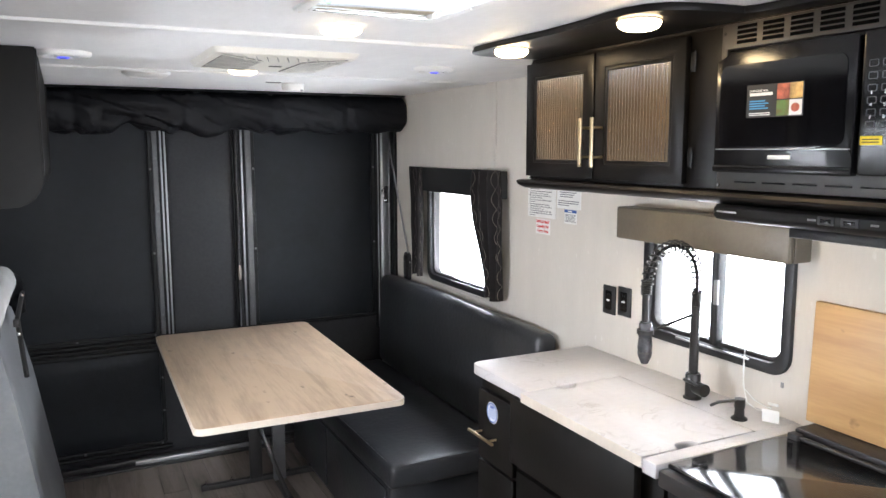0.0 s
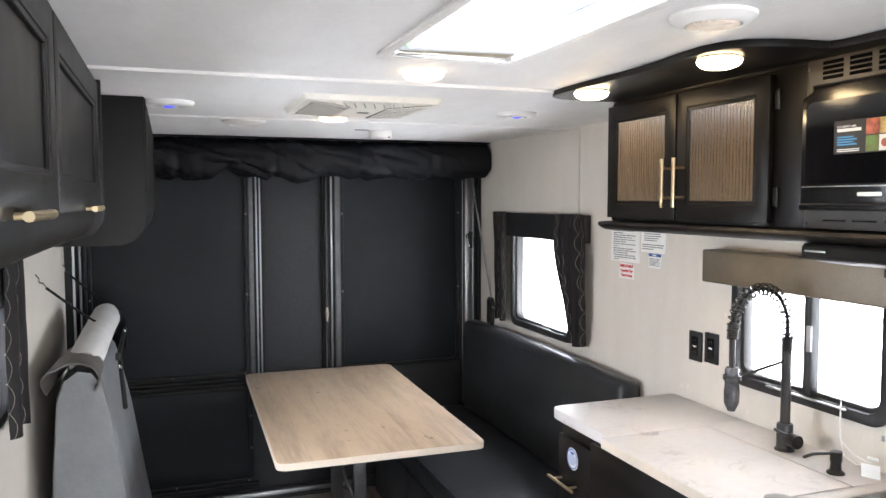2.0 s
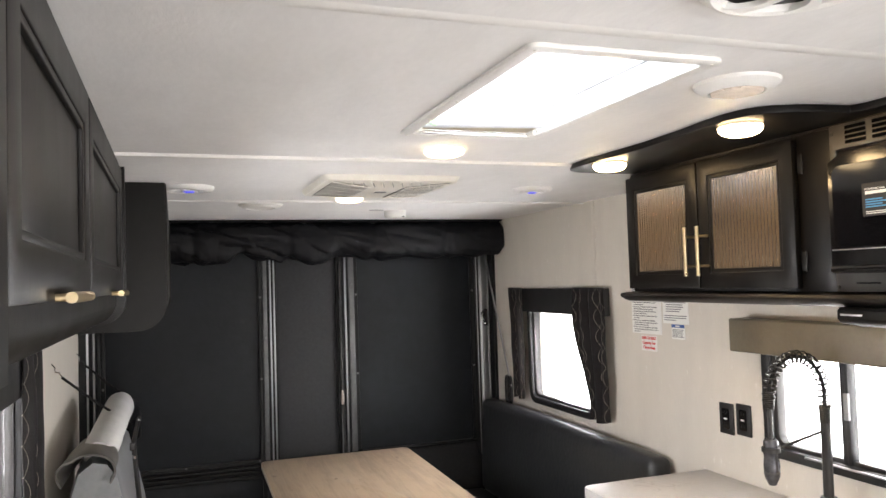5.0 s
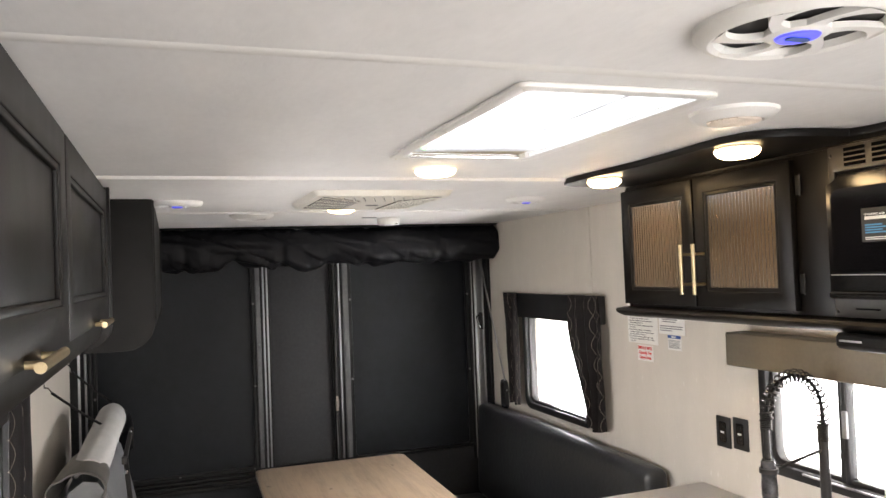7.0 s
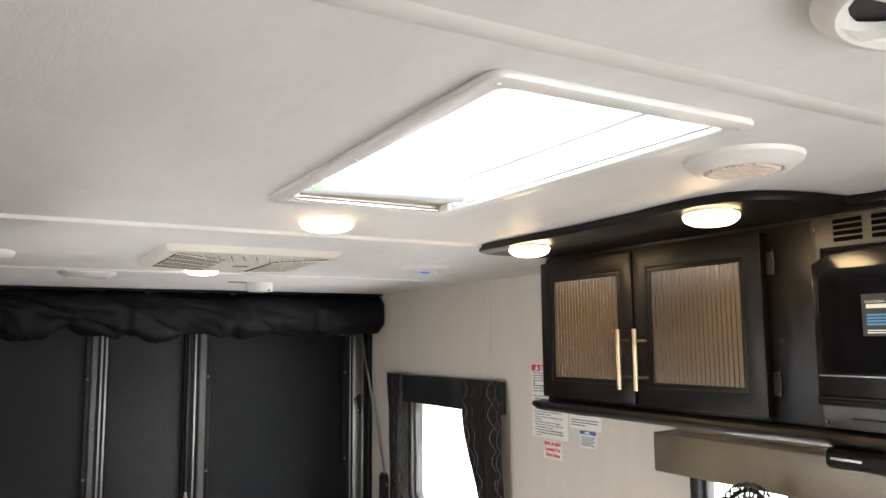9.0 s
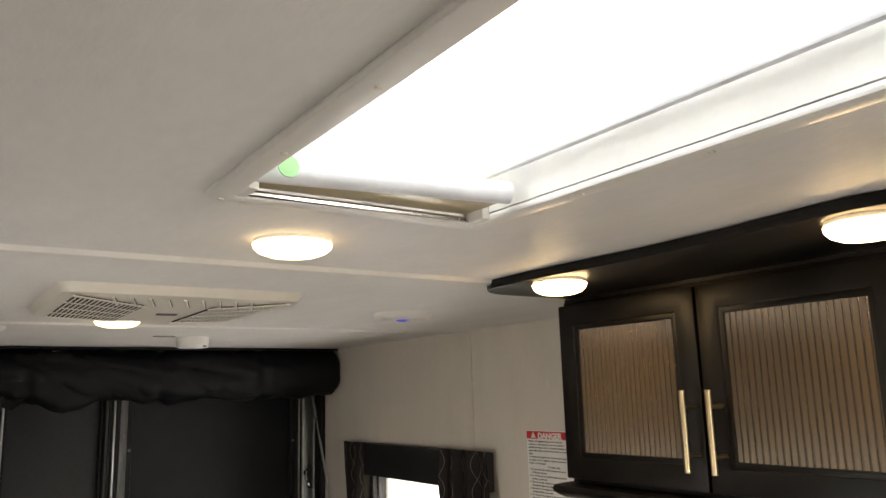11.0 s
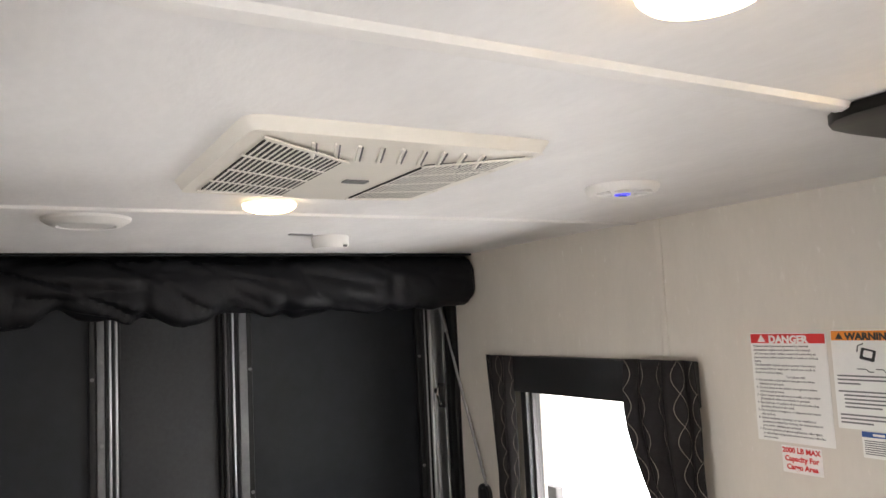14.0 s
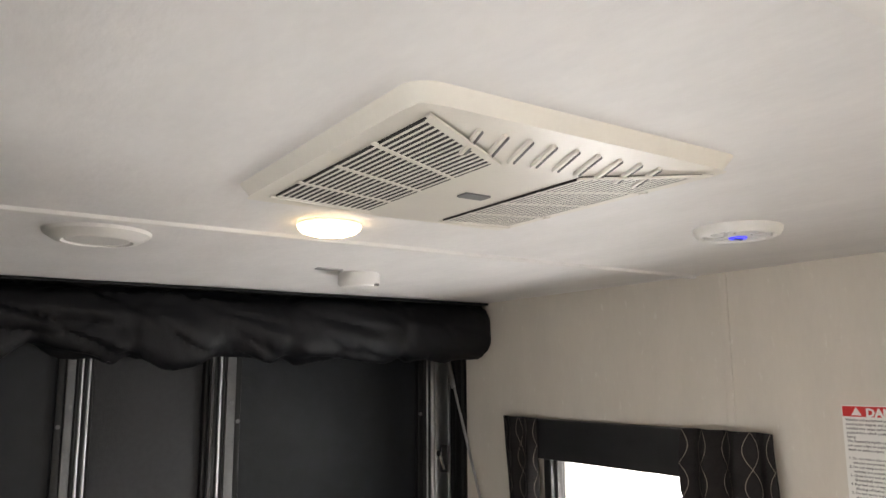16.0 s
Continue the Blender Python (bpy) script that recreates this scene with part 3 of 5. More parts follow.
tagged(part("bracket", join(box(XR - 0.035, 4.310, 1.84, XR - 0.012, 4.340, 1.88, 0.003), sweep([(XR - 0.03, 4.325, 1.84), (XR - 0.03, 4.325, 1.80)], 0.006, 8)), M_STEELBLK, None, "small black bracket on the ramp jamb"), "", "bracket")
tagged(part("cable", sweep([(XR - 0.03, 4.33, 1.84), (XR - 0.018, 4.19, 1.45), (XR - 0.012, 4.03, 1.05)], 0.005, 6), M_ALUDARK, None, "thin grey lift cable running down the wall"), "", "cable")
tagged(part("cable_sleeve", sweep([(XR - 0.026, 4.275, 1.68), (XR - 0.03, 4.315, 1.80)], 0.010, 8), M_ALU, None, "pale metal cable sleeve beside the ramp"), "", "sleeve")
hg = thing("grab_handle", "black oval recessed grab handle on the wall", "handle", (XR, 4.07, 1.04))
part("rim", ring(rr(4.03, 0.945, 4.11, 1.110, 0.036), rr(4.046, 0.962, 4.094, 1.093, 0.020), "x", XR - 0.018, XR, 0.004), M_BLACK, hg)
part("recess", prism(rr(4.044, 0.96, 4.096, 1.095, 0.02), "x", XR - 0.005, XR), M_HOLE, hg)

# ---- windows ----


def window(n, y0, z0, y1, z1, x, s, r, split):
    """Black framed trailer window; s is 1 on the kitchen side, -1 on the other."""
    w = thing("window_%d" % n, "black framed sliding window with rounded corners", "window", (x, (y0 + y1) / 2, z0), kind="structure")
    a, b = sorted((x - s * 0.014, x + s * 0.05))
    part("window_frame", ring(rr(y0, z0, y1, z1, r, 8), rr(y0 + 0.032, z0 + 0.032, y1 - 0.032, z1 - 0.032, r - 0.02, 8), "x", a, b, 0.004), M_BLACK, w)
    a, b = sorted((x + s * 0.004, x + s * 0.03))
    part("inner_track", ring(rr(y0 + 0.03, z0 + 0.03, y1 - 0.03, z1 - 0.03, r - 0.02, 8), rr(y0 + 0.044, z0 + 0.044, y1 - 0.044, z1 - 0.044, r - 0.026, 8), "x", a, b, 0.002), M_STEELBLK, w, "dark metal track")
    a, b = sorted((x + s * 0.024, x + s * 0.028))
    if split:
        p1 = prism(rr(y0 + 0.034, z0 + 0.034, split, z1 - 0.034, 0.02), "x", a, b)
        p2 = prism(rr(split, z0 + 0.034, y1 - 0.034, z1 - 0.034, 0.02), "x", a + s * 0.008, b + s * 0.008)
        panes = [part("pane", p1, M_GLASS, w), part("pane", p2, M_GLASS, w)]
        a, b = sorted((x - s * 0.004, x + s * 0.03))
        part("mullion", join(box(a, split - 0.006, z0 + 0.03, b, split + 0.008, z1 - 0.03, 0.003), box(a + 0.004, split + 0.010, z0 + 0.03, b, split + 0.026, z1 - 0.03, 0.003)), M_BLACK, w)
        a, b = sorted((x - s * 0.012, x - s * 0.002))
        part("slider_latch", box(a, split - 0.010, (z0 + z1) / 2 - 0.045, b, split + 0.006, (z0 + z1) / 2 + 0.03, 0.003), M_ALUDARK, w, "grey slider latch")
    else:
        panes = [part("pane", prism(rr(y0 + 0.034, z0 + 0.034, y1 - 0.034, z1 - 0.034, r - 0.02), "x", a, b), M_GLASS, w)]
    for p in panes:
        p.visible_shadow = False
    return w


w1 = window(1, 1.530, 1.065, 2.115, 1.47, XR, 1, 0.06, 1.802)
w2 = window(2, 3.14, 1.0, 3.80, 1.59, XR, 1, 0.06, 0)
part("slider_rail", box(XR - 0.020, 3.16, 1.045, XR - 0.012, 3.42, 1.052, 0.002), M_ALU, w2, "bright track edge")
part("slider_rail", box(XR - 0.020, 1.66, 1.088, XR - 0.012, 1.95, 1.094, 0.002), M_ALU, w1, "bright track edge")
w3 = window(3, 1.82, 1.0, 2.73, 1.47, XL, -1, 0.06, 2.28)
for n, (x, y0, z0, y1, z1) in enumerate(((2.9, 0.2, -0.2, 9.0, 3.1), (-1.5, 0.4, -0.2, 6.2, 2.6))):
    bd = structure("backdrop_%d" % (n + 1), box(x, y0, z0, x + 0.02, y1, z1, 0), M_OUT, "overexposed white daylight outside", "backdrop", False)
tagged(part("post", box(2.30, 4.30, 0.0, 2.34, 4.38, 0.98, 0.004), M_ALUDARK, None, "pale grey post outside the window"), "", "post")

# kitchen window valance: a padded leatherette box
vl = thing("window_valance", "olive-brown leatherette padded valance box over the kitchen window", "valance", (1.76, 1.84, 1.44))
part("front_board", box(1.715, 1.490, 1.391, 1.735, 2.172, 1.496, 0.006, 3), M_OLIVE, vl)
part("end_board", box(1.7352, 1.490, 1.391, XR, 1.508, 1.496, 0.005), M_OLIVE, vl)
part("end_board", box(1.7352, 2.154, 1.391, XR, 2.172, 1.496, 0.005), M_OLIVE, vl)
part("top_board", box(1.7352, 1.5082, 1.480, XR, 2.1538, 1.495, 0.003), M_OLIVE, vl)


def drape(y0, y1, z0, z1, x, s, folds, flare, seed):
    """A short gathered curtain with thickness; widens or narrows to the hem."""
    bm = bmesh.new()
    nu, nv = 48, 24
    uvl = bm.loops.layers.uv.new("cloth")
    g, uvs = [], {}
    ym = (y0 + y1) / 2
    for j in range(nv + 1):
        v = j / nv
        row = []
        z = z1 + (z0 - z1) * v
        f0, f1 = flare(v)
        for i in range(nu + 1):
            u = i / nu
            a, b = y0 + f0, y1 + f1
            amp = 0.010 + 0.010 * v
            d = amp * math.sin(u * folds * 2 * math.pi + 0.8 * math.sin(v * 2 + seed)) + 0.006 * noise.noise((u * 3, v * 3, seed))
            vert = bm.verts.new((x - s * (0.050 + d), a + (b - a) * u + 0.003 * noise.noise((v * 5, u * 2, seed + 4)), z + 0.006 * math.sin(u * 9 + seed) * v))
            uvs[vert] = (u * 0.36, v * (z1 - z0))
            row.append(vert)
        g.append(row)
    for j in range(nv):
        for i in range(nu):
            f = bm.faces.new((g[j][i], g[j][i + 1], g[j + 1][i + 1], g[j + 1][i]))
            for lp in f.loops:
                lp[uvl].uv = uvs[lp.vert]
    geom = bmesh.ops.extrude_face_region(bm, geom=bm.faces[:])["geom"]
    for v in geom:
        if isinstance(v, bmesh.types.BMVert):
            v.co.x += s * 0.004
    bmesh.ops.recalc_face_normals(bm, faces=bm.faces[:])
    return bm


def curtains(x, s, ya, yb, z0, z1, wide, narrow, label):
    c = thing("window_curtain", label, "curtain", (x, (ya + yb) / 2, z1))
    part("header_box", box(min(x - s * 0.034, x), ya + 0.03, z1 - 0.125, max(x - s * 0.034, x), yb - 0.03, z1 - 0.004, 0.004), M_BLACK, c, "black shade header")
    part("drape", drape(ya, ya + wide, z0, z1, x, s, 3, lambda v: (-0.01 * math.sin(v * 3), -0.10 * v ** 1.6 + 0.02 * math.sin(v * 6)), 1.7), M_CURTAIN, c, "dark patterned curtain panel")
    part("drape", drape(yb - narrow, yb, z0, z1, x, s, 2, lambda v: (0.0, -0.05 * v), 4.1), M_CURTAIN, c, "narrow curtain panel")
    return c


curtains(XR, 1, 2.976, 3.960, 1.020, 1.594, 0.250, 0.165, "black curtains with pale wavy threads either side of the dinette window")
curtains(XL, -1, 1.70, 2.86, 0.98, 1.48, 0.28, 0.30, "black patterned curtains under the overhead cabinet")

# ---- ceiling fixtures ----
sl = thing("skylight", "white framed roof skylight with a bright lid", "skylight", (0.69, 1.46, ZC), kind="")
part("trim_ring", ring(rr(0.502, 1.118, 0.850, 1.802, 0.020), rr(0.528, 1.146, 0.824, 1.776, 0.010), "z", ZC - 0.009, ZC, 0.004), M_WHITE, sl)
part("shaft", ring(rr(0.522, 1.140, 0.830, 1.782, 0.012), rr(0.528, 1.146, 0.824, 1.776, 0.010), "z", ZC, ZC + 0.10), M_WHITE, sl)
part("lid_rail", box(0.806, 1.16, ZC + 0.034, 0.816, 1.735, ZC + 0.046, 0.003), M_SHADETUBE, sl, "grey lid flange")
part("shade_tube", sweep([(0.531, 1.742, ZC + 0.012), (0.812, 1.690, ZC + 0.010)], 0.0125, 20), M_SHADETUBE, sl, "white rolled shade tube")
part("shade_back", prism([(0.534, 1.752), (0.812, 1.700), (0.814, 1.774), (0.534, 1.774)], "z", ZC + 0.003, ZC + 0.005), M_SHADE, sl, "tan reflective shade cloth")
part("pull_bar", sweep([(0.536, 1.770, ZC - 0.004), (0.816, 1.770, ZC - 0.004)], 0.0035, 8), M_CHROME, sl)
for x in (0.530, 0.812):
    part("shade_bracket", box(x, 1.740, ZC - 0.008, x + 0.011, 1.774, ZC + 0.03, 0.002), M_WHITE, sl)
lid = part("lid", prism(rr(0.523, 1.143, 0.829, 1.779, 0.02), "z", ZC + 0.101, ZC + 0.107), glass("skylight_acrylic", (0.97, 0.98, 1.0), 0.25), sl, "clear acrylic lid")
lid.visible_shadow = False
for x, y in ((0.517, 1.135), (0.835, 1.135), (0.517, 1.46), (0.835, 1.44), (0.517, 1.786), (0.835, 1.60), (0.517, 1.62)):
    part("screw", lathe([(0, -0.002), (0.003, -0.0015), (0.0035, 0.001), (0, 0.002)], 8, (x, y, ZC - 0.009)), M_CREAM, sl)
part("round_sticker", moved(lathe([(0, -0.001), (0.011, -0.001), (0.011, 0.001), (0, 0.001)], 16), pose(0.556, 1.7045, ZC + 0.008, 85, 0, 0)), mat("label_green", (0.25, 0.5, 0.22), 0.5), sl, "small green sticker")
for o in sl.children:
    o.data.transform(Matrix.Translation((0.517, 1.118, 0)) @ Matrix.Diagonal((0.338 / 0.348, 0.667 / 0.684, 1, 1)) @ Matrix.Translation((-0.502, -1.118, 0)))
structure("backdrop_3", box(-3.0, -2.0, 3.2, 5.0, 5.5, 3.22, 0), M_SKYOUT, "overexposed white sky above the skylight", "backdrop", False)


def dome_light(x, y, z, r, h, label, group):
    d = thing("dome_light", label, "ceiling light", (x, y, z), group)
    part("base_ring", lathe([(0, 0), (r * 0.97, 0), (r * 0.97, -h * 0.22), (0, -h * 0.22)], 32, (x, y, z)), M_WHITE, d)
    part("lens", lathe([(0, -h), (r * 0.35, -h * 0.98), (r * 0.65, -h * 0.90), (r * 0.86, -h * 0.72), (r * 0.97, -h * 0.48), (r, -h * 0.24), (r * 0.96, -h * 0.225)], 32, (x, y, z)), M_LAMPSHELF if "shelf" in label else M_LAMP, d, "glowing frosted lens")
    return d


dome_light(0.693, 1.974, ZC, 0.052, 0.022, "lit warm white dome light on the ceiling", "dome lights")
dome_light(0.688, 3.062, ZC, 0.053, 0.022, "lit warm white dome light beside the air conditioner", "dome lights")


def speaker(x, y, r, label, turn, soft):
    s = thing("ceiling_speaker", label, "speaker", (x, y, ZC), "ceiling speakers")
    bm = lathe([(0, 0), (r, 0), (r * 1.0, -0.006), (r * 0.93, -0.014), (r * 0.86, -0.016), (r * 0.80, -0.013), (r * 0.78, -0.004), (0, -0.004)], 48, (x, y, ZC))
    part("bezel", bm, M_WHITE, s, "white moulded ring")
    part("cone", lathe([(0, -0.005), (r * 0.78, -0.005), (r * 0.78, -0.0045), (0, -0.0045)], 32, (x, y, ZC)), M_HOLE, s, "black speaker cone")
    for k in range(6):
        a0 = 2 * math.pi * k / 6 + turn
        bm = bmesh.new()
        lo, hi = [], []
        for i in range(9):
            t = i / 8
            rad = r * (0.25 + 0.56 * t)
            a = a0 + 0.45 * t * t
            w = r * (0.060 + 0.05 * abs(2 * t - 1) ** 2 + 0.07 * t ** 6)
            c = Vector((x + rad * math.cos(a), y + rad * math.sin(a), ZC - 0.015))
            p = Vector((-math.sin(a), math.cos(a), 0)) * w
            lo += [(bm.verts.new(c - p), bm.verts.new(c + p))]
            hi += [(bm.verts.new(c - p + Vector((0, 0, 0.007))), bm.verts.new(c + p + Vector((0, 0, 0.007))))]
        for i in range(8):
            bm.faces.new((lo[i][0], lo[i][1], lo[i + 1][1], lo[i + 1][0]))
            bm.faces.new((lo[i][0], lo[i + 1][0], hi[i + 1][0], hi[i][0]))
            bm.faces.new((lo[i][1], hi[i][1], hi[i + 1][1], lo[i + 1][1]))
        bmesh.ops.recalc_face_normals(bm, faces=bm.faces[:])
        part("spoke", bm, M_WHITE, s)
    part("hub_plate", lathe([(0, -0.0165), (r * 0.29, -0.0165), (r * 0.32, -0.015), (r * 0.32, -0.008), (0, -0.008)], 32, (x, y, ZC)), M_WHITE, s)
    part("hub", lathe([(0, -0.0185), (r * 0.20, -0.0185), (r * 0.22, -0.0166), (0, -0.0166)], 28, (x, y, ZC)), M_BLUESOFT if soft else M_BLUELED, s, "blue glowing hub")
    part("badge", prism(rr(x - r * 0.14, y - r * 0.055, x + r * 0.14, y + r * 0.055, r * 0.05), "z", ZC - 0.0205, ZC - 0.0188), M_BLUE, s, "dark blue oval badge")
    return s


speaker(0.709, 0.829, 0.108, "white round marine speaker lit blue at its hub", 0.3, False)
speaker(0.092, 2.797, 0.080, "white round marine speaker with a faint blue light", 0.9, False)
speaker(1.309, 2.725, 0.074, "white round marine speaker glowing blue near the side wall", 0.2, False)


def disc(x, y, r, label, centre):
    d = thing("ceiling_vent", label, "vent", (x, y, ZC))
    part("flange", lathe([(0, 0), (r, 0), (r * 0.98, -0.006), (r * 0.80, -0.016), (r * 0.66, -0.018), (r * 0.62, -0.012), (0, -0.012)], 40, (x, y, ZC)), M_WHITE, d)
    part("grille", lathe([(0, -0.016), (r * 0.6, -0.016), (r * 0.61, -0.012), (0, -0.012)], 40, (x, y, ZC)), centre, d)
    if centre is M_CREAMLENS:
        for k in range(9):
            yy = y + r * 0.55 * (k - 4) / 4.6
            hw = math.sqrt(max(0, (r * 0.58) ** 2 - (yy - y) ** 2))
            part("slat", box(x - hw, yy - 0.002, ZC - 0.0195, x + hw, yy + 0.002, ZC - 0.0155, 0.0005, 1), M_CREAMLENS, d)


disc(0.986, 1.249, 0.075, "white round ceiling vent with a beige slatted centre", M_CREAMLENS)
disc(0.381, 3.350, 0.089, "white flat round ceiling vent cover near the ramp", M_WHITE)
sd = thing("smoke_alarm", "small white round smoke alarm on the ceiling", "smoke alarm", (1.030, 3.612, ZC))
part("body", lathe([(0, 0), (0.050, 0), (0.052, -0.004), (0.052, -0.026), (0.046, -0.034), (0, -0.035)], 32, (1.030, 3.612, ZC)), M_WHITE, sd)
part("slot", box(1.050, 3.562, ZC - 0.033, 1.061, 3.579, ZC - 0.028, 0), M_INKSHADE, sd)
tagged(part("ceiling_slot", prism(rr(0.895, 3.555, 0.960, 3.580, 0.004), "z", ZC - 0.003, ZC), M_ALUDARK, None, "small grey data plate on the ceiling"), "", "plate")

# air conditioner air box
AX0, AX1, AY0, AY1 = 0.450, 0.905, 2.476, 2.960
ac = thing("air_conditioner", "cream plastic ceiling air conditioner with two dark grilles", "air conditioner", ((AX0 + AX1) / 2, (AY0 + AY1) / 2, ZC))


def frustum(x0, y0, x1, y1, za, u0, v0, u1, v1, zb, c):
    """Rounded rectangle at za tapering to a smaller one at zb."""
    bm = bmesh.new()
    a = [bm.verts.new((x, y, za)) for x, y in rr(x0, y0, x1, y1, c)]
    b = [bm.verts.new((x, y, zb)) for x, y in rr(u0, v0, u1, v1, c)]
    n = len(a)
    for i in range(n):
        bm.faces.new((a[i], a[(i + 1) % n], b[(i + 1) % n], b[i]))
    bm.faces.new(b)
    bmesh.ops.recalc_face_normals(bm, faces=bm.faces[:])
    return bm


part("rim", frustum(AX0, AY0, AX1, AY1, ZC, AX0 + 0.010, AY0 + 0.010, AX1 - 0.010, AY1 - 0.010, ZC - 0.017, 0.028), M_CREAM, ac)
ZA, ZB = ZC - 0.0172, ZC - 0.0245
part("cover", frustum(AX0 + 0.012, AY0 + 0.012, AX1 - 0.012, AY1 - 0.012, ZA, 0.616, 2.585, 0.749, 2.915, ZB, 0.008), M_CREAM, ac)
for side in (0, 1):
    def gp(u, v, lift):
        """Grille plane: u across from the outer edge, v along y."""
        x = AX0 + 0.035 + u * 0.129
        z = ZA - 0.0030 - u * 0.0062 - lift
        if side:
            x = AX0 + AX1 - x
        w0, w1 = 2.510 + 0.072 * u, 2.895 - 0.01 * u
        return Vector((x, w0 + (w1 - w0) * v, z))

    def strip(u0, v0, u1, v1, lo, hi):
        bm = bmesh.new()
        q = [[bm.verts.new(gp(u, v, h)) for u, v in ((u0, v0), (u1, v0), (u1, v1), (u0, v1))] for h in (lo, hi)]
        bm.faces.new(q[0])
        bm.faces.new(q[1])
        for i in range(4):
            bm.faces.new((q[0][i], q[0][(i + 1) % 4], q[1][(i + 1) % 4], q[1][i]))
        bmesh.ops.recalc_face_normals(bm, faces=bm.faces[:])
        return bm

    gr = part("grille", strip(0, 0, 1, 1, -0.003, 0.0008), mat("filter_black", (0.02, 0.018, 0.017), 0.8), ac, "dark intake behind the louvres")
    for k in range(15):
        u = (k + 0.2) / 15
        part("slat", strip(u, 0.0, u + (0.5 if side else 0.36) / 15, 1.0, 0.0008, 0.0014), M_CREAM, gr)
    for v in (0.0, 0.26, 0.51, 0.76, 0.98):
        part("rib", strip(0, v, 1, v + 0.02, 0.0009, 0.0018), M_CREAM, gr)
    part("edge_rib", strip(-0.05, -0.02, 1.04, 0.0, 0.0005, 0.0030), M_CREAM, gr)
    part("edge_rib", strip(-0.05, 1.0, 1.04, 1.015, 0.0005, 0.0030), M_CREAM, gr)
    for v in (0.25, 0.75):
        part("clip", strip(-0.06, v, -0.01, v + 0.02, 0.001, 0.003), M_CREAM, gr)
for k in range(9):
    x = 0.555 + k * 0.032
    part("louvre", moved(box(-0.0025, -0.033, -0.0035, 0.0025, 0.033, 0.0035, 0.001, 1), pose(x, 2.546, ZC - 0.0220, -5, 0, -18)), M_CREAM, ac)
    # Thin grey strip painted in as the shadow line beside each fin
    part("louvre_slot", moved(box(-0.0008, -0.030, -0.0022, 0.0008, 0.030, 0.0004, 0), pose(x + 0.005, 2.546, ZC - 0.0231, -5, 0, -18)), M_INKSHADE, ac)
part("name_plate", prism(rr(0.672, 2.722, 0.712, 2.746, 0.003), "z", ZB - 0.002, ZB + 0.001), M_INKSHADE, ac, "small grey name plate")
for o in ac.children_recursive:
    o.data.transform(Matrix.Translation((0.474, 2.445, 0)) @ Matrix.Diagonal((0.450 / 0.455, 0.46 / 0.484, 1, 1)) @ Matrix.Translation((-AX0, -AY0, 0)))

# ---- kitchen side ----


def shaker_door(parent, x, s, y0, z0, y1, z1, fy, panel, label=""):
    """A framed door lying in the plane x, facing -s; fy is the frame's width."""
    t = 0.018
    a, b = sorted((x - s * t, x))
    d = part("door", ring([(y1, z1), (y0, z1), (y0, z0), (y1, z0)], [(y1 - fy, z1 - fy), (y0 + fy, z1 - fy), (y0 + fy, z0 + fy), (y1 - fy, z0 + fy)], "x", a, b, 0.0025), M_BLACKWOOD, parent, label)
    a2, b2 = sorted((x - s * t * 0.85, x - s * t * 0.3))
    part("moulding", ring([(y1 - fy + 0.001, z1 - fy + 0.001), (y0 + fy - 0.001, z1 - fy + 0.001), (y0 + fy - 0.001, z0 + fy - 0.001), (y1 - fy + 0.001, z0 + fy - 0.001)], [(y1 - fy - 0.010, z1 - fy - 0.010), (y0 + fy + 0.010, z1 - fy - 0.010), (y0 + fy + 0.010, z0 + fy + 0.010), (y1 - fy - 0.010, z0 + fy + 0.010)], "x", a2, b2, 0.002), M_BLACKWOOD, d)
    if panel is M_REEDED:
        bm = bmesh.new()
        n = int((y1 - y0 - 2 * fy) / 0.00098)
        cols = []
        for i in range(n + 1):
            y = y0 + fy + (y1 - y0 - 2 * fy) * i / n
            xx = x - s * (0.008 + 0.0042 * abs(math.sin(math.pi * (y - y0) / 0.0118)))
            cols.append((bm.verts.new((xx, y, z0 + fy)), bm.verts.new((xx, y, z1 - fy)), bm.verts.new((x - s * 0.005, y, z0 + fy)), bm.verts.new((x - s * 0.005, y, z1 - fy))))
        for p, q in zip(cols, cols[1:]):
            bm.faces.new((p[0], q[0], q[1], p[1]))
            bm.faces.new((p[2], p[3], q[3], q[2]))
            bm.faces.new((p[1], q[1], q[3], p[3]))
            bm.faces.new((p[0], p[2], q[2], q[0]))
        for p in (cols[0], cols[-1]):
            bm.faces.new((p[0], p[1], p[3], p[2]))
        bmesh.ops.recalc_face_normals(bm, faces=bm.faces[:])
        part("reeded_pane", bm, M_REEDED, d, "ribbed translucent glass", True)
    else:
        a3, b3 = sorted((x - s * t * 0.45, x - s * 0.002))
        part("panel", box(a3, y0 + fy - 0.002, z0 + fy - 0.002, b3, y1 - fy + 0.002, z1 - fy + 0.002, 0.001), panel, d)
    return d


def bar_pull(parent, p0, p1, out, r=0.0055):
    """A round bar between p0 and p1 on two posts that reach back by the vector -out."""
    p0, p1, out = Vector(p0), Vector(p1), Vector(out)
    h = part("handle", sweep([p0, p1], r, 12), M_GOLD, parent, "brushed gold bar pull")
    for f in (0.2, 0.8):
        q = p0.lerp(p1, f)
        part("post", sweep([q, q - out], r * 0.75, 10), M_GOLD, h)
    return h


CX = 1.414
up = thing("wall_cabinet", "black wall cabinet with two reeded glass doors and gold pulls", "cabinet", (1.6, 1.9, 1.6))
part("stile", box(CX, 1.4475, 1.592, CX + 0.018, 1.56, 1.956, 0.001), M_BLACKWOOD, up)
part("side_panel", box(CX, 1.56, 1.592, XR, 1.575, 1.956, 0.001), M_BLACKWOOD, up)
part("side_panel", box(CX, 2.222, 1.592, XR, 2.237, 1.956, 0.001), M_BLACKWOOD, up)
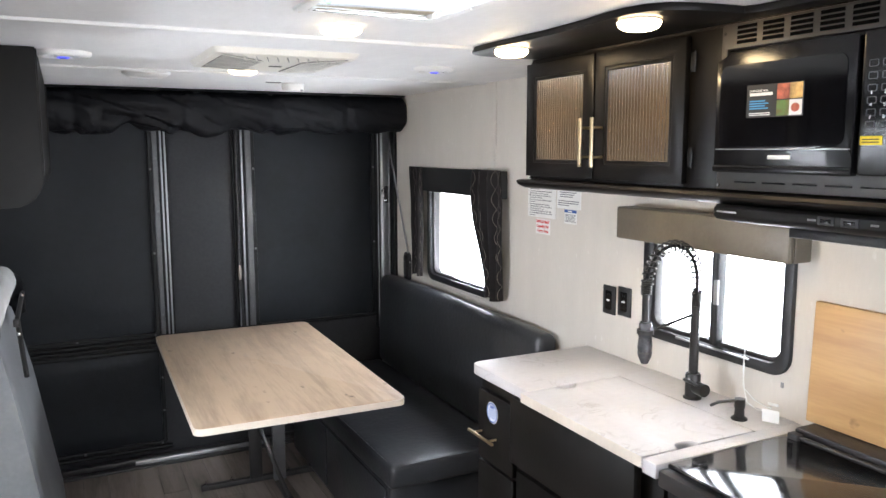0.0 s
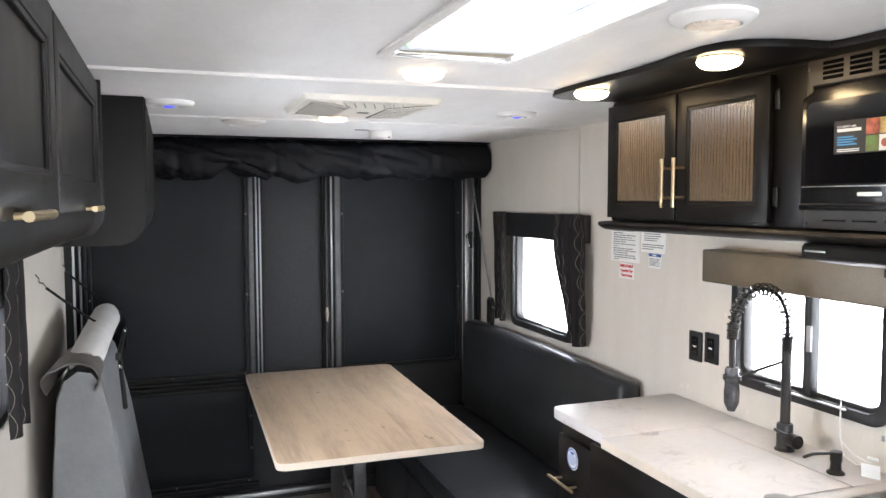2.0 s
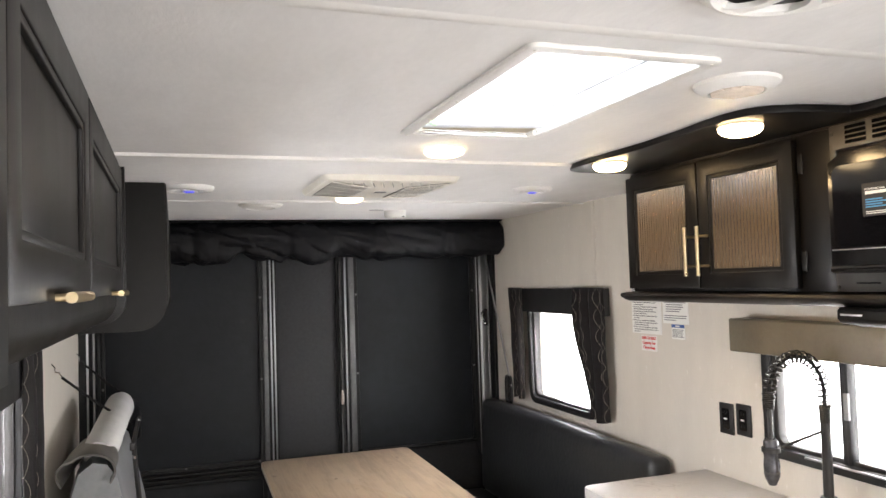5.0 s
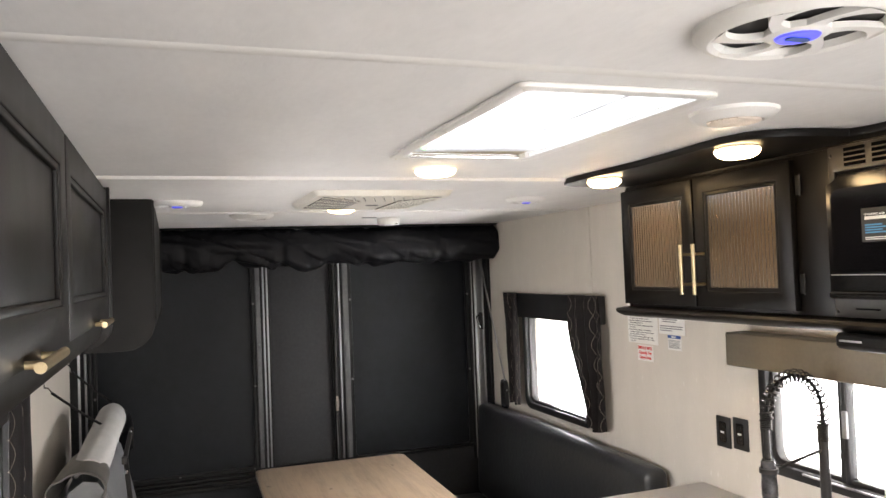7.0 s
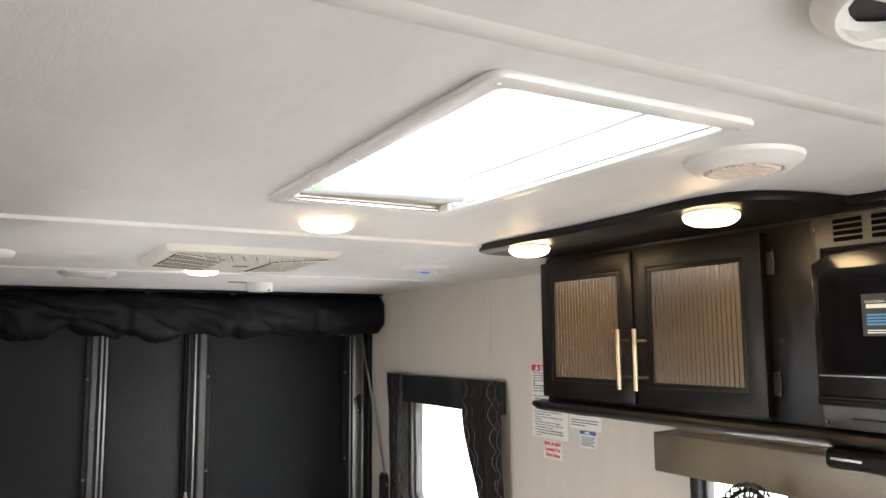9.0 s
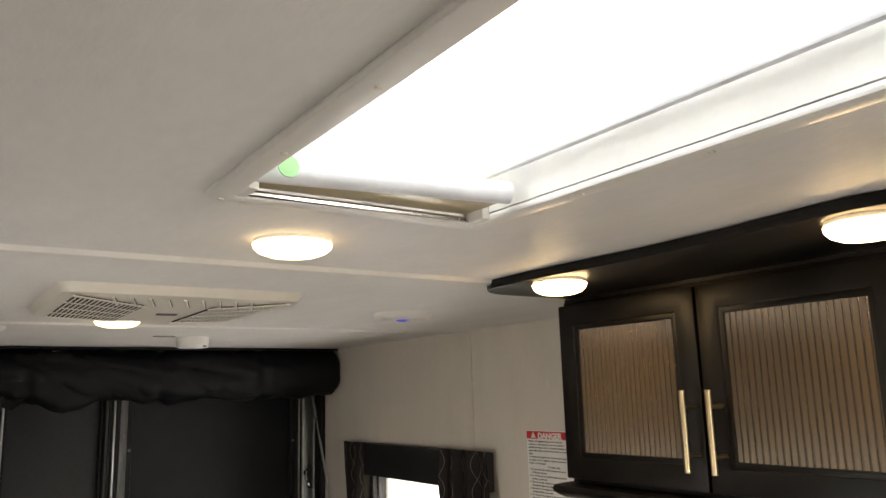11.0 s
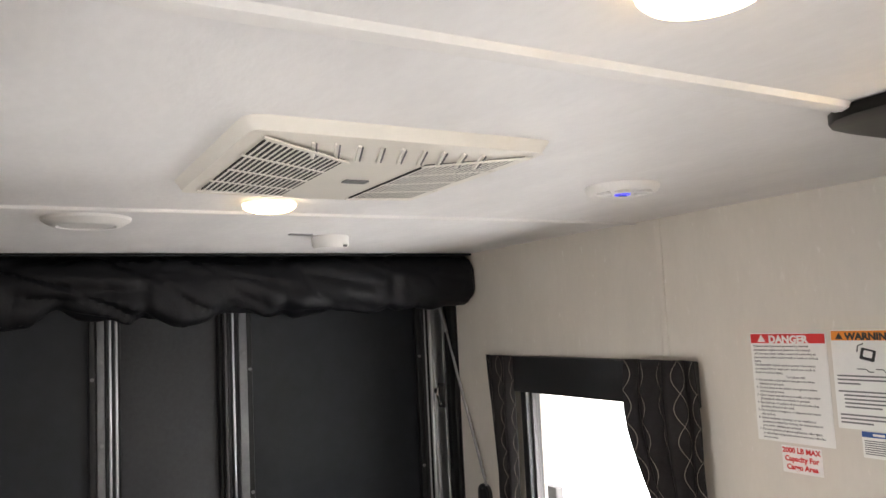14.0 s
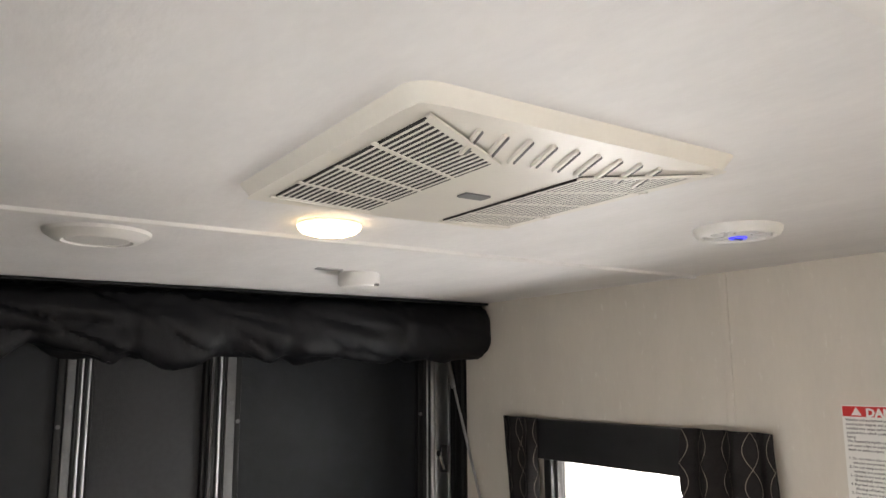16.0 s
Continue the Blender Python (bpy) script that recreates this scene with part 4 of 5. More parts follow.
part("bottom_panel", box(CX, 1.5752, 1.592, XR, 2.2218, 1.606, 0.001), M_BLACKWOOD, up)
part("top_panel", box(CX, 1.5752, 1.942, XR, 2.2218, 1.956, 0.001), M_BLACKWOOD, up)
part("back_panel", box(XR - 0.012, 1.5752, 1.6062, XR, 2.2218, 1.9418, 0), M_INSIDE, up)
part("stile", box(CX, 1.88, 1.6062, CX + 0.016, 1.905, 1.9418, 0.001), M_BLACKWOOD, up)
d1 = shaker_door(up, CX - 0.001, 1, 1.8945, 1.602, 2.235, 1.947, 0.042, M_REEDED)
d2 = shaker_door(up, CX - 0.001, 1, 1.549, 1.602, 1.8895, 1.947, 0.042, M_REEDED)
bar_pull(d1, (CX - 0.053, 1.907, 1.636), (CX - 0.053, 1.907, 1.770), (-0.034, 0, 0))
bar_pull(d2, (CX - 0.053, 1.855, 1.636), (CX - 0.053, 1.855, 1.770), (-0.034, 0, 0))
for z in (1.664, 1.888):
    part("hinge", box(CX - 0.008, 1.531, z - 0.022, CX - 0.001, 1.546, z + 0.022, 0.003), M_RUBBER, d2, "black wrap hinge")
    part("hinge_wire", sweep([(CX - 0.009, 1.529, z - 0.024), (CX - 0.012, 1.525, z), (CX - 0.009, 1.529, z + 0.024)], 0.0015, 6), M_BLACK, d2)

# the shaped light shelf under the ceiling and the moulding under the cabinets
edge = [(1.43, 2.240), (1.28, 2.240), (1.235, 2.236), (1.205, 2.222), (1.182, 2.198), (1.170, 2.165), (1.167, 2.09), (1.170, 1.97), (1.176, 1.82), (1.170, 1.67), (1.156, 1.55), (1.154, 1.49), (1.166, 1.435), (1.195, 1.400), (1.245, 1.378), (1.30, 1.367), (1.352, 1.362), (1.362, 1.335), (1.366, 0.30), (1.43, 0.30)]
edge = [(x - (0.015 if x < 1.33 else 0), y - (0.020 if y > 1.0 else 0)) for x, y in edge]
soffit = tagged(part("light_shelf", prism(edge, "z", 1.963, ZC - 0.001, 0.002), M_BLACKWOOD, None, "black curved light shelf under the ceiling over the kitchen"), "", "shelf")
part("fascia", box(CX + 0.002, 0.30, 1.9565, CX + 0.016, 2.235, 1.9625, 0), M_BLACKWOOD, soffit)
dome_light(1.206, 2.022, 1.963, 0.047, 0.025, "lit warm dome light under the black light shelf", "dome lights")
dome_light(1.204, 1.493, 1.963, 0.047, 0.025, "lit warm dome light under the black light shelf", "dome lights")
mould = [(CX - 0.034, 1.576), (CX - 0.038, 1.581), (CX - 0.034, 1.588), (CX - 0.010, 1.5905), (XR - 0.001, 1.5905), (XR - 0.001, 1.566), (CX - 0.004, 1.562), (CX - 0.020, 1.568)]
ledge = tagged(part("cabinet_moulding", prism(mould, "y", 0.30, 2.260), M_BLACKWOOD, None, "black moulded ledge under the wall cabinets"), "", "moulding")
for y in (1.93, 1.545):
    pk = thing("puck_light", "small lit warm puck light under the cabinet ledge", "light", (1.52, y, 1.564), "puck lights")
    part("ring", lathe([(0.034, 0), (0.034, -0.006), (0.028, -0.007), (0.027, 0)], 24, (1.52, y, 1.564)), M_WHITE, pk)
    part("lens", lathe([(0, -0.006), (0.027, -0.005), (0.027, -0.001), (0, -0.001)], 24, (1.52, y, 1.564)), M_PUCK, pk)

# microwave
MX = 1.398
mw = thing("microwave", "black built-in microwave with a vented trim kit", "microwave", (1.55, 1.1, 1.6))
MY0, MY1 = 0.62, 1.447
part("trim_kit", ring([(MY1, 1.957), (MY0, 1.957), (MY0, 1.594), (MY1, 1.594)], [(1.430, 1.902), (0.68, 1.902), (0.68, 1.640), (1.430, 1.640)], "x", MX + 0.004, MX + 0.03, 0.003), M_TRIMKIT, mw)
part("case", box(MX + 0.03, 0.66, 1.63, XR - 0.02, 1.444, 1.92, 0.002), M_BLACK, mw)
part("fascia", box(MX + 0.006, 0.685, 1.642, MX + 0.03, 1.428, 1.900, 0.003), M_MWGLOSS, mw, "glossy black front")
arch = [(1.438, 1.634), (1.438, 1.874)] + [(1.438 - 0.336 * k / 10, 1.880 + 0.018 * math.sin(math.pi * (0.12 + 0.6 * k / 10))) for k in range(1, 10)] + [(1.102, 1.894), (1.102, 1.634)]
door = part("door", prism(arch, "x", MX - 0.016, MX + 0.004, 0.003), M_MWGLOSS, mw, "glossy black door")
part("door_window", prism(rr(1.120, 1.690, 1.424, 1.864, 0.02), "x", MX - 0.018, MX - 0.0155), mat("dark_window", (0.004, 0.004, 0.005), 0.05, vary=0.1), door, "dark window")
# Added bright strip standing in for the line of reflection below the window
part("chrome_line", box(MX - 0.0185, 1.105, 1.6835, MX - 0.0165, 1.432, 1.6855, 0.0005), M_ALU, door)
part("handle_lip", box(MX - 0.022, 1.100, 1.636, MX - 0.0162, 1.436, 1.650, 0.004), M_MWGLOSS, door)
part("door_badge", prism(rr(1.235, 1.664, 1.290, 1.672, 0.002), "x", MX - 0.0178, MX - 0.0158), M_WHITE, door, "pale maker's mark")
for g in range(7):
    ya = 1.402 - g * 0.068
    for k in range(4):
        # Flat proud strip, coloured as the dark inside of an open slot
        part("vent_slot", box(MX + 0.001, ya - 0.050, 1.9115 + k * 0.0105, MX + 0.0055, ya, 1.9185 + k * 0.0105, 0), M_SLOTSHADE, mw)
for g in range(7):
    ya = 1.39 - g * 0.075
    part("vent_slot", box(MX - 0.0005, ya - 0.055, 1.6115, MX + 0.006, ya, 1.6145, 0), M_MWGLOSS, mw)
for y, z in ((1.439, 1.938), (1.439, 1.605)):
    part("screw", lathe([(0, -0.003), (0.004, -0.002), (0.004, 0.002), (0, 0.002)], 8), M_STEELBLK, mw).data.transform(pose(MX + 0.003, y, z, 0, 90, 0))
ctrl = part("control_panel", prism(rr(0.880, 1.636, 1.093, 1.897, 0.008), "x", MX - 0.014, MX + 0.004, 0.003), M_MWGLOSS, mw, "control panel with white key marks")
for r_ in range(7):
    for c_ in range(4):
        y, z = 1.080 - c_ * 0.026, 1.845 - r_ * 0.022
        k = part("key", ring(rr(y - 0.018, z - 0.013, y, z, 0.003, 3), rr(y - 0.0168, z - 0.0118, y - 0.0012, z - 0.0012, 0.002, 3), "x", MX - 0.0148, MX - 0.0139), M_KEYMARK, ctrl)
for i, ch in enumerate("123456789"):
    lettering(ch, 0.009, on_wall(1.0745 - (i % 3) * 0.026, 1.7905 - (i // 3) * 0.022, MX - 0.0145), M_PAPER, ctrl)
lab = thing("energy_label", "yellow sticker on the microwave control panel", "sticker", (MX - 0.015, 1.08, 1.70))
part("paper", box(MX - 0.0165, 1.045, 1.692, MX - 0.0152, 1.087, 1.708, 0), M_YELLOW, lab)
for k in range(2):
    part("print", box(MX - 0.0172, 1.050, 1.696 + k * 0.005, MX - 0.0166, 1.082, 1.698 + k * 0.005, 0), M_INK, lab)
ad = thing("food_sticker", "black promotional sticker with four food pictures on the microwave door", "sticker", (MX - 0.019, 1.25, 1.77))
part("paper", box(MX - 0.0195, 1.160, 1.728, MX - 0.0185, 1.330, 1.822, 0), M_BLACK, ad)
for (y0, z0), m in (((1.200, 1.777), M_FOOD1), ((1.163, 1.777), M_FOOD2), ((1.200, 1.731), M_FOOD3), ((1.163, 1.731), M_WHITE)):
    part("picture", box(MX - 0.0204, y0, z0, MX - 0.0196, y0 + 0.036, z0 + 0.043, 0), m, ad)
part("picture", moved(lathe([(0, -0.0003), (0.012, -0.0003), (0.012, 0.0003), (0, 0.0003)], 16), pose(MX - 0.0208, 1.181, 1.752, 0, 90, 0)), M_FOOD1, ad)
lettering("COOKING with", 0.0085, on_wall(1.322, 1.8085, MX - 0.0200), M_WHITE, ad)
part("print", box(MX - 0.0202, 1.250, 1.790, MX - 0.0196, 1.320, 1.799, 0), M_WHITE, ad)
for k in range(4):
    part("print", box(MX - 0.0202, 1.272 - 0.01 * (k % 2), 1.773 - k * 0.007, MX - 0.0196, 1.320, 1.777 - k * 0.007, 0), mat("label_cyan", (0.05, 0.25, 0.5), 0.5) if k == 0 else bpy.data.materials["label_cyan"], ad)
for k in range(2):
    part("print", box(MX - 0.0202, 1.255, 1.739 - k * 0.005, MX - 0.0196, 1.320, 1.7415 - k * 0.005, 0), M_WHITE, ad)

for o in ad.children:
    o.data.transform(Matrix.Translation((0, 1.279, 1.784)) @ Matrix.Diagonal((1, 0.82, 0.72, 1)) @ Matrix.Translation((0, -1.245, -1.775)))

# range hood
hood = thing("range_hood", "slim black range hood with two rocker switches", "range hood", (1.6, 1.1, 1.52))
part("body", prism([(1.392, 1.520), (1.400, 1.512), (1.46, 1.500), (XR - 0.001, 1.500), (XR - 0.001, 1.5455), (1.400, 1.5455), (1.392, 1.538)], "y", 0.62, 1.440, 0.002), M_MATTBLACK, hood)
part("lower_lip", box(1.47, 0.64, 1.478, XR - 0.002, 1.30, 1.4995, 0.004), M_BLACK, hood)
part("badge", box(1.3905, 1.375, 1.5275, 1.3925, 1.43, 1.5315, 0.0005), M_ALU, hood, "small pale maker's mark")
for y in (1.135, 1.085):
    sw = part("switch", box(1.3885, y, 1.521, 1.3925, y + 0.036, 1.538, 0.002), M_BLACK, hood)
    part("rocker", box(1.3865, y + 0.005, 1.525, 1.3884, y + 0.028, 1.534, 0.001), M_GLOSS, sw)
for y, w in ((1.175, 0.02), (1.045, 0.016)):
    part("print", box(1.3912, y, 1.527, 1.3919, y + w, 1.531, 0), M_INKSHADE, hood)
for o in hood.children_recursive:
    o.data.transform(Matrix.Translation((0, 0, 0.016)))

# base cabinets, worktop and sink cover
FX = 1.312
base = thing("base_cabinet", "black base cabinet beside the sofa", "cabinet", (1.55, 1.95, 0.0))
part("body", join(box(FX + 0.02, 1.50, 0.09, XR - 0.001, 2.395, 0.914, 0.001), box(FX + 0.06, 1.50, 0.0, XR - 0.03, 2.385, 0.0895, 0)), M_BLACKWOOD, base)
dr = part("drawer_front", box(FX, 2.165, 0.625, FX + 0.0195, 2.388, 0.868, 0.003), M_BLACKWOOD, base)
bar_pull(dr, (FX - 0.034, 2.235, 0.722), (FX - 0.034, 2.395, 0.722), (-0.034, 0, 0))
part("door_front", box(FX, 2.165, 0.10, FX + 0.0195, 2.388, 0.615, 0.003), M_BLACKWOOD, base)
part("door_front", box(FX, 1.56, 0.10, FX + 0.0195, 1.845, 0.665, 0.003), M_BLACKWOOD, base)
part("door_front", box(FX, 1.850, 0.10, FX + 0.0195, 2.14, 0.665, 0.003), M_BLACKWOOD, base)
stk = thing("round_sticker", "round blue and white sticker on the drawer front", "sticker", (FX, 2.292, 0.808))
part("paper", moved(lathe([(0, -0.0005), (0.036, -0.0005), (0.036, 0.0005), (0, 0.0005)], 32), pose(FX - 0.001, 2.292, 0.808, 0, 90, 0)), M_PAPER, stk)
part("emblem", moved(ring(rr(-0.034, -0.034, 0.034, 0.034, 0.0339, 8), rr(-0.029, -0.029, 0.029, 0.029, 0.0289, 8), "z", -0.0003, 0.0003), pose(FX - 0.0021, 2.292, 0.808, 0, 90, 0)), M_BLUE, stk)
for k in range(5):
    hw = (0.012, 0.024, 0.026, 0.024, 0.016)[k]
    part("print", box(FX - 0.0024, 2.292 - hw, 0.822 - k * 0.008, FX - 0.0018, 2.292 + hw, (0.832 if k == 0 else 0.8255 - k * 0.008), 0), M_BLUE, stk)

TZ = 0.953


wt = thing("worktop", "white marbled laminate worktop with pale brown veins", "worktop", (1.55, 1.95, TZ - 0.036))
part("end_slab", prism([(XR - 0.001, 2.42), (1.335, 2.42), (1.314, 2.415), (1.301, 2.402), (1.297, 2.38), (1.297, 2.0605), (XR - 0.001, 2.0605)], "z", TZ - 0.036, TZ, 0.004), M_MARBLE, wt)
part("back_strip", box(1.6495, 1.5095, TZ - 0.036, XR - 0.001, 2.0603, TZ, 0), M_MARBLE, wt)
part("stove_strip", box(1.268, 1.462, TZ - 0.036, XR - 0.001, 1.5093, TZ, 0.003), M_MARBLE, wt)


def cover():
    a = [(1.272, 1.514)] + [(1.42 + 0.036 * math.cos(radians(180 - k * 18)), 1.514 + 0.030 * math.sin(radians(k * 18))) for k in range(11)] + [(1.645, 1.514), (1.645, 2.056)]
    a += [(1.435 + 0.038 * math.cos(radians(k * 18)), 2.056 - 0.034 * math.sin(radians(k * 18))) for k in range(11)] + [(1.272, 2.056)]
    return prism(a, "z", TZ - 0.030, TZ + 0.0008, 0.0012)


lid_ = thing("sink_cover", "marbled sink cover with finger notches, set into the worktop", "sink cover", (1.46, 1.78, TZ - 0.03))
part("panel", cover(), M_MARBLE, lid_)
part("edge_strip", box(1.2705, 1.516, TZ - 0.029, 1.2718, 2.054, TZ - 0.001, 0), M_EDGE, lid_, "pale edge band")
sink = thing("sink", "black apron-front sink under its cover", "sink", (1.45, 1.85, 0.7))
part("apron", box(1.285, 1.556, 0.700, FX - 0.001, 2.140, 0.914, 0.004), M_BLACKWOOD, sink, "smooth black apron front")
part("bowl", box(FX + 0.001, 1.58, 0.9145, 1.60, 2.02, 0.9165, 0), M_BLACK, sink)

# tap with spring neck
tap = thing("kitchen_tap", "matt black spring-neck tap with wrapped spray head", "tap", (1.700, 1.786, TZ))
TXX, TY = 1.700, 1.786
part("base", lathe([(0, 0), (0.027, 0), (0.027, 0.004), (0.022, 0.008), (0.022, 0.072), (0.020, 0.076), (0, 0.076)], 28, (TXX, TY, TZ)), M_FAUCET, tap)
part("column", lathe([(0, 0.07), (0.0135, 0.07), (0.0135, 0.285), (0.011, 0.288), (0.011, 0.32), (0, 0.32)], 20, (TXX, TY, TZ)), M_FAUCET, tap)
part("lever", join(sweep([(TXX, TY, TZ + 0.036), (TXX - 0.004, TY - 0.052, TZ + 0.036)], 0.019, 20), sweep([(TXX - 0.012, TY - 0.036, TZ + 0.048), (TXX - 0.05, TY - 0.012, TZ + 0.068)], 0.0045, 8)), M_FAUCET, tap)
SX = 1.512
arc = []
R_ = (TXX - SX) / 2
for k in range(25):
    a = math.pi * k / 24
    arc.append(Vector((TXX - R_ + R_ * math.cos(a), TY, TZ + 0.355 + 0.105 * math.sin(a))))
path_ = [Vector((TXX, TY, TZ + 0.31))] + arc + [Vector((SX, TY, TZ + 0.348))]
part("hose", sweep(path_, 0.0055, 10), M_RUBBER, tap)


def helix(pts, turns, r, wire):
    L = [0]
    for a, b in zip(pts, pts[1:]):
        L.append(L[-1] + (b - a).length)
    out = []
    n = turns * 10
    for i in range(n + 1):
        s = L[-1] * i / n
        k = max(j for j in range(len(L)) if L[j] <= s + 1e-9)
        k = min(k, len(pts) - 2)
        f = (s - L[k]) / (L[k + 1] - L[k])
        p, d = pts[k].lerp(pts[k + 1], f), (pts[k + 1] - pts[k]).normalized()
        side = Vector((0, 1, 0))
        up_ = d.cross(side).normalized()
        a = 2 * math.pi * turns * i / n
        out.append(p + r * (math.cos(a) * side + math.sin(a) * up_))
    return sweep(out, wire, 6)


part("spring", helix(path_, 22, 0.0160, 0.0026), M_FAUCET, tap, "black steel coil spring")
for pa, pb in (((SX, TY, TZ + 0.372), (SX - 0.002, TY, TZ + 0.328)), ((TXX, TY, TZ + 0.275), (TXX, TY, TZ + 0.325))):
    part("spring_collar", helix([Vector(pa), Vector(pb)], 9, 0.0135, 0.0025), M_FAUCET, tap)
part("spray_hose", sweep([(SX - 0.002, TY, TZ + 0.335), (SX, TY, TZ + 0.22)], 0.0085, 12), M_FAUCET, tap)
spray = part("spray_head", lathe([(0, 0.09), (0.016, 0.09), (0.018, 0.08), (0.018, 0.02), (0.021, 0.0), (0.0, 0.0)], 20, (SX, TY, TZ + 0.160)), M_FAUCET, tap)
part("wrap", lathe([(0.0188, 0.085), (0.0200, 0.05), (0.0186, 0.045), (0.0212, 0.02), (0.0200, -0.008), (0.010, -0.03), (0.008, -0.028)], 11, (SX, TY, TZ + 0.160)), M_TAPE, spray, "crumpled clear plastic wrap")
part("arm", join(sweep([(TXX, TY, TZ + 0.255), (SX + 0.022, TY, TZ + 0.222)], 0.0045, 8), lathe([(0.019, -0.006), (0.024, -0.006), (0.024, 0.006), (0.019, 0.006)], 20, (SX, TY, TZ + 0.222))), M_FAUCET, tap)
soap = thing("soap_dispenser", "matt black soap dispenser beside the tap", "soap dispenser", (1.682, 1.594, TZ))
part("body", lathe([(0, 0), (0.022, 0), (0.022, 0.004), (0.014, 0.010), (0.0125, 0.03), (0.0145, 0.034), (0.0145, 0.058), (0, 0.060)], 24, (1.682, 1.594, TZ)), M_FAUCET, soap)
part("spout", sweep([(1.682, 1.594, TZ + 0.054), (1.62, 1.609, TZ + 0.054), (1.595, 1.615, TZ + 0.046)], 0.0042, 8), M_FAUCET, soap)

for y0, z0 in ((2.262, 1.097), (2.180, 1.104)):
    o = thing("outlet", "black power outlet plate on the kitchen wall", "outlet", (XR, y0 + 0.035, z0 + 0.05), "kitchen outlets")
    part("plate", box(XR - 0.007, y0, z0, XR, y0 + 0.068, z0 + 0.104, 0.004), M_BLACK, o)
    part("socket", prism(rr(y0 + 0.018, z0 + 0.018, y0 + 0.050, z0 + 0.086, 0.005), "x", XR - 0.0095, XR - 0.007), M_GLOSS, o)
    part("marking", box(XR - 0.0105, y0 + 0.026, z0 + 0.049, XR - 0.0096, y0 + 0.042, z0 + 0.055, 0), M_PAPER, o, "white test button marking")
    for dz in (0.028, 0.068):
        part("slot", join(box(XR - 0.0102, y0 + 0.027, z0 + dz, XR - 0.0096, y0 + 0.029, z0 + dz + 0.009, 0), box(XR - 0.0102, y0 + 0.038, z0 + dz, XR - 0.0096, y0 + 0.040, z0 + dz + 0.009, 0)), M_HOLE, o)
ol = thing("outlet", "black power outlet plate low on the side wall", "outlet", (XL, 2.76, 1.10))
part("plate", box(XL, 2.72, 1.04, XL + 0.007, 2.79, 1.155, 0.003), M_BLACK, ol)
part("socket", prism(rr(2.738, 1.06, 2.772, 1.135, 0.005), "x", XL + 0.007, XL + 0.0095), M_GLOSS, ol)

# stove, back ledge, board, wire and tag
st = thing("stove", "black range with folded glass cover and burner knobs", "stove", (1.5, 1.1, 0.0))
part("body", box(1.30, 0.66, 0.30, 1.70, 1.455, 0.925, 0.003), M_BLACK, st)
part("glass_top", join(prism(rr(0.0, 0.0, 0.40, 0.38, 0.012), "z", 0, 0.006, 0.001)), M_GLOSS, st, "glossy folding glass cover").data.transform(Matrix.Translation((1.285, 1.068, 0.951)))
part("glass_top", join(prism(rr(0.0, 0.0, 0.40, 0.38, 0.012), "z", 0, 0.006, 0.001)), M_GLOSS, st, "glossy folding glass cover").data.transform(Matrix.Translation((1.285, 0.682, 0.951)))
part("rail", box(1.266, 0.66, 0.905, 1.298, 1.452, 0.944, 0.004), M_STEELBLK, st)
part("rim", box(1.298, 0.66, 0.9255, 1.70, 1.457, 0.9335, 0.002), M_ALUDARK, st, "grey steel rim")
part("hinge_bar", join(sweep([(1.69, 0.70, 0.962), (1.69, 1.44, 0.962)], 0.006, 10), box(1.675, 1.405, 0.950, 1.70, 1.435, 0.972, 0.003)), M_STEELBLK, st)
for y in (1.40, 1.30, 1.20, 1.10):
    part("knob", moved(lathe([(0, 0.026), (0.017, 0.026), (0.020, 0.020), (0.022, 0.0), (0, 0)], 20), pose(1.266, y, 0.873, 0, -90, 0)), M_CHROME, st, "chrome and black burner knob")
for x, y in ((1.345, 1.418), (1.36, 1.40), (1.655, 1.41)):
    part("bumper", lathe([(0, 0.004), (0.006, 0.003), (0.007, 0.0), (0, 0)], 12, (x, y, 0.957)), M_RUBBER, st)
tagged(part("back_ledge", box(1.708, 0.62, 0.925, XR - 0.001, 1.440, 0.978, 0.006), M_STEELBLK, None, "dark brown-black raised ledge behind the stove"), "", "ledge")
cb = tagged(part("cutting_board", moved(prism(rr(-0.42, 0.0, 0.42, 0.318, 0.004), "x", -0.009, 0.009, 0.003), pose(1.783, 1.040, 0.9785, 0, 2, 0)), M_BAMBOO, None, "blond bamboo board leaning on the wall behind the stove"), "", "board")
wire = thing("light_wire", "thin white wire with a paper tag on the worktop", "wire", (1.76, 1.62, TZ))
part("lead", sweep([(1.776, 1.668, 1.13), (1.772, 1.668, 1.06), (1.765, 1.655, 1.01), (1.755, 1.61, 0.992), (1.74, 1.555, 0.990), (1.735, 1.535, 0.994)], 0.0018, 6), M_WIRE, wire)
part("lead", sweep([(1.779, 1.671, 1.08), (1.768, 1.662, 1.02), (1.75, 1.63, 0.980), (1.735, 1.58, 0.975), (1.730, 1.53, 0.990)], 0.0015, 6), M_WIRE, wire)
part("tag", moved(box(-0.0006, -0.022, 0.0, 0.0006, 0.022, 0.038, 0), pose(1.735, 1.535, TZ + 0.001, 0, -12, 25)), M_PAPER, wire, "white folded paper tag")
part("plug", sweep([(1.738, 1.548, 1.003), (1.742, 1.520, 1.004)], 0.004, 8), M_WIRE, wire)
tagged(part("wall_clip", box(XR - 0.004, 1.552, 1.035, XR, 1.560, 1.050, 0.001), M_ALUDARK, None, "small grey clip on the kitchen wall"), "", "clip")

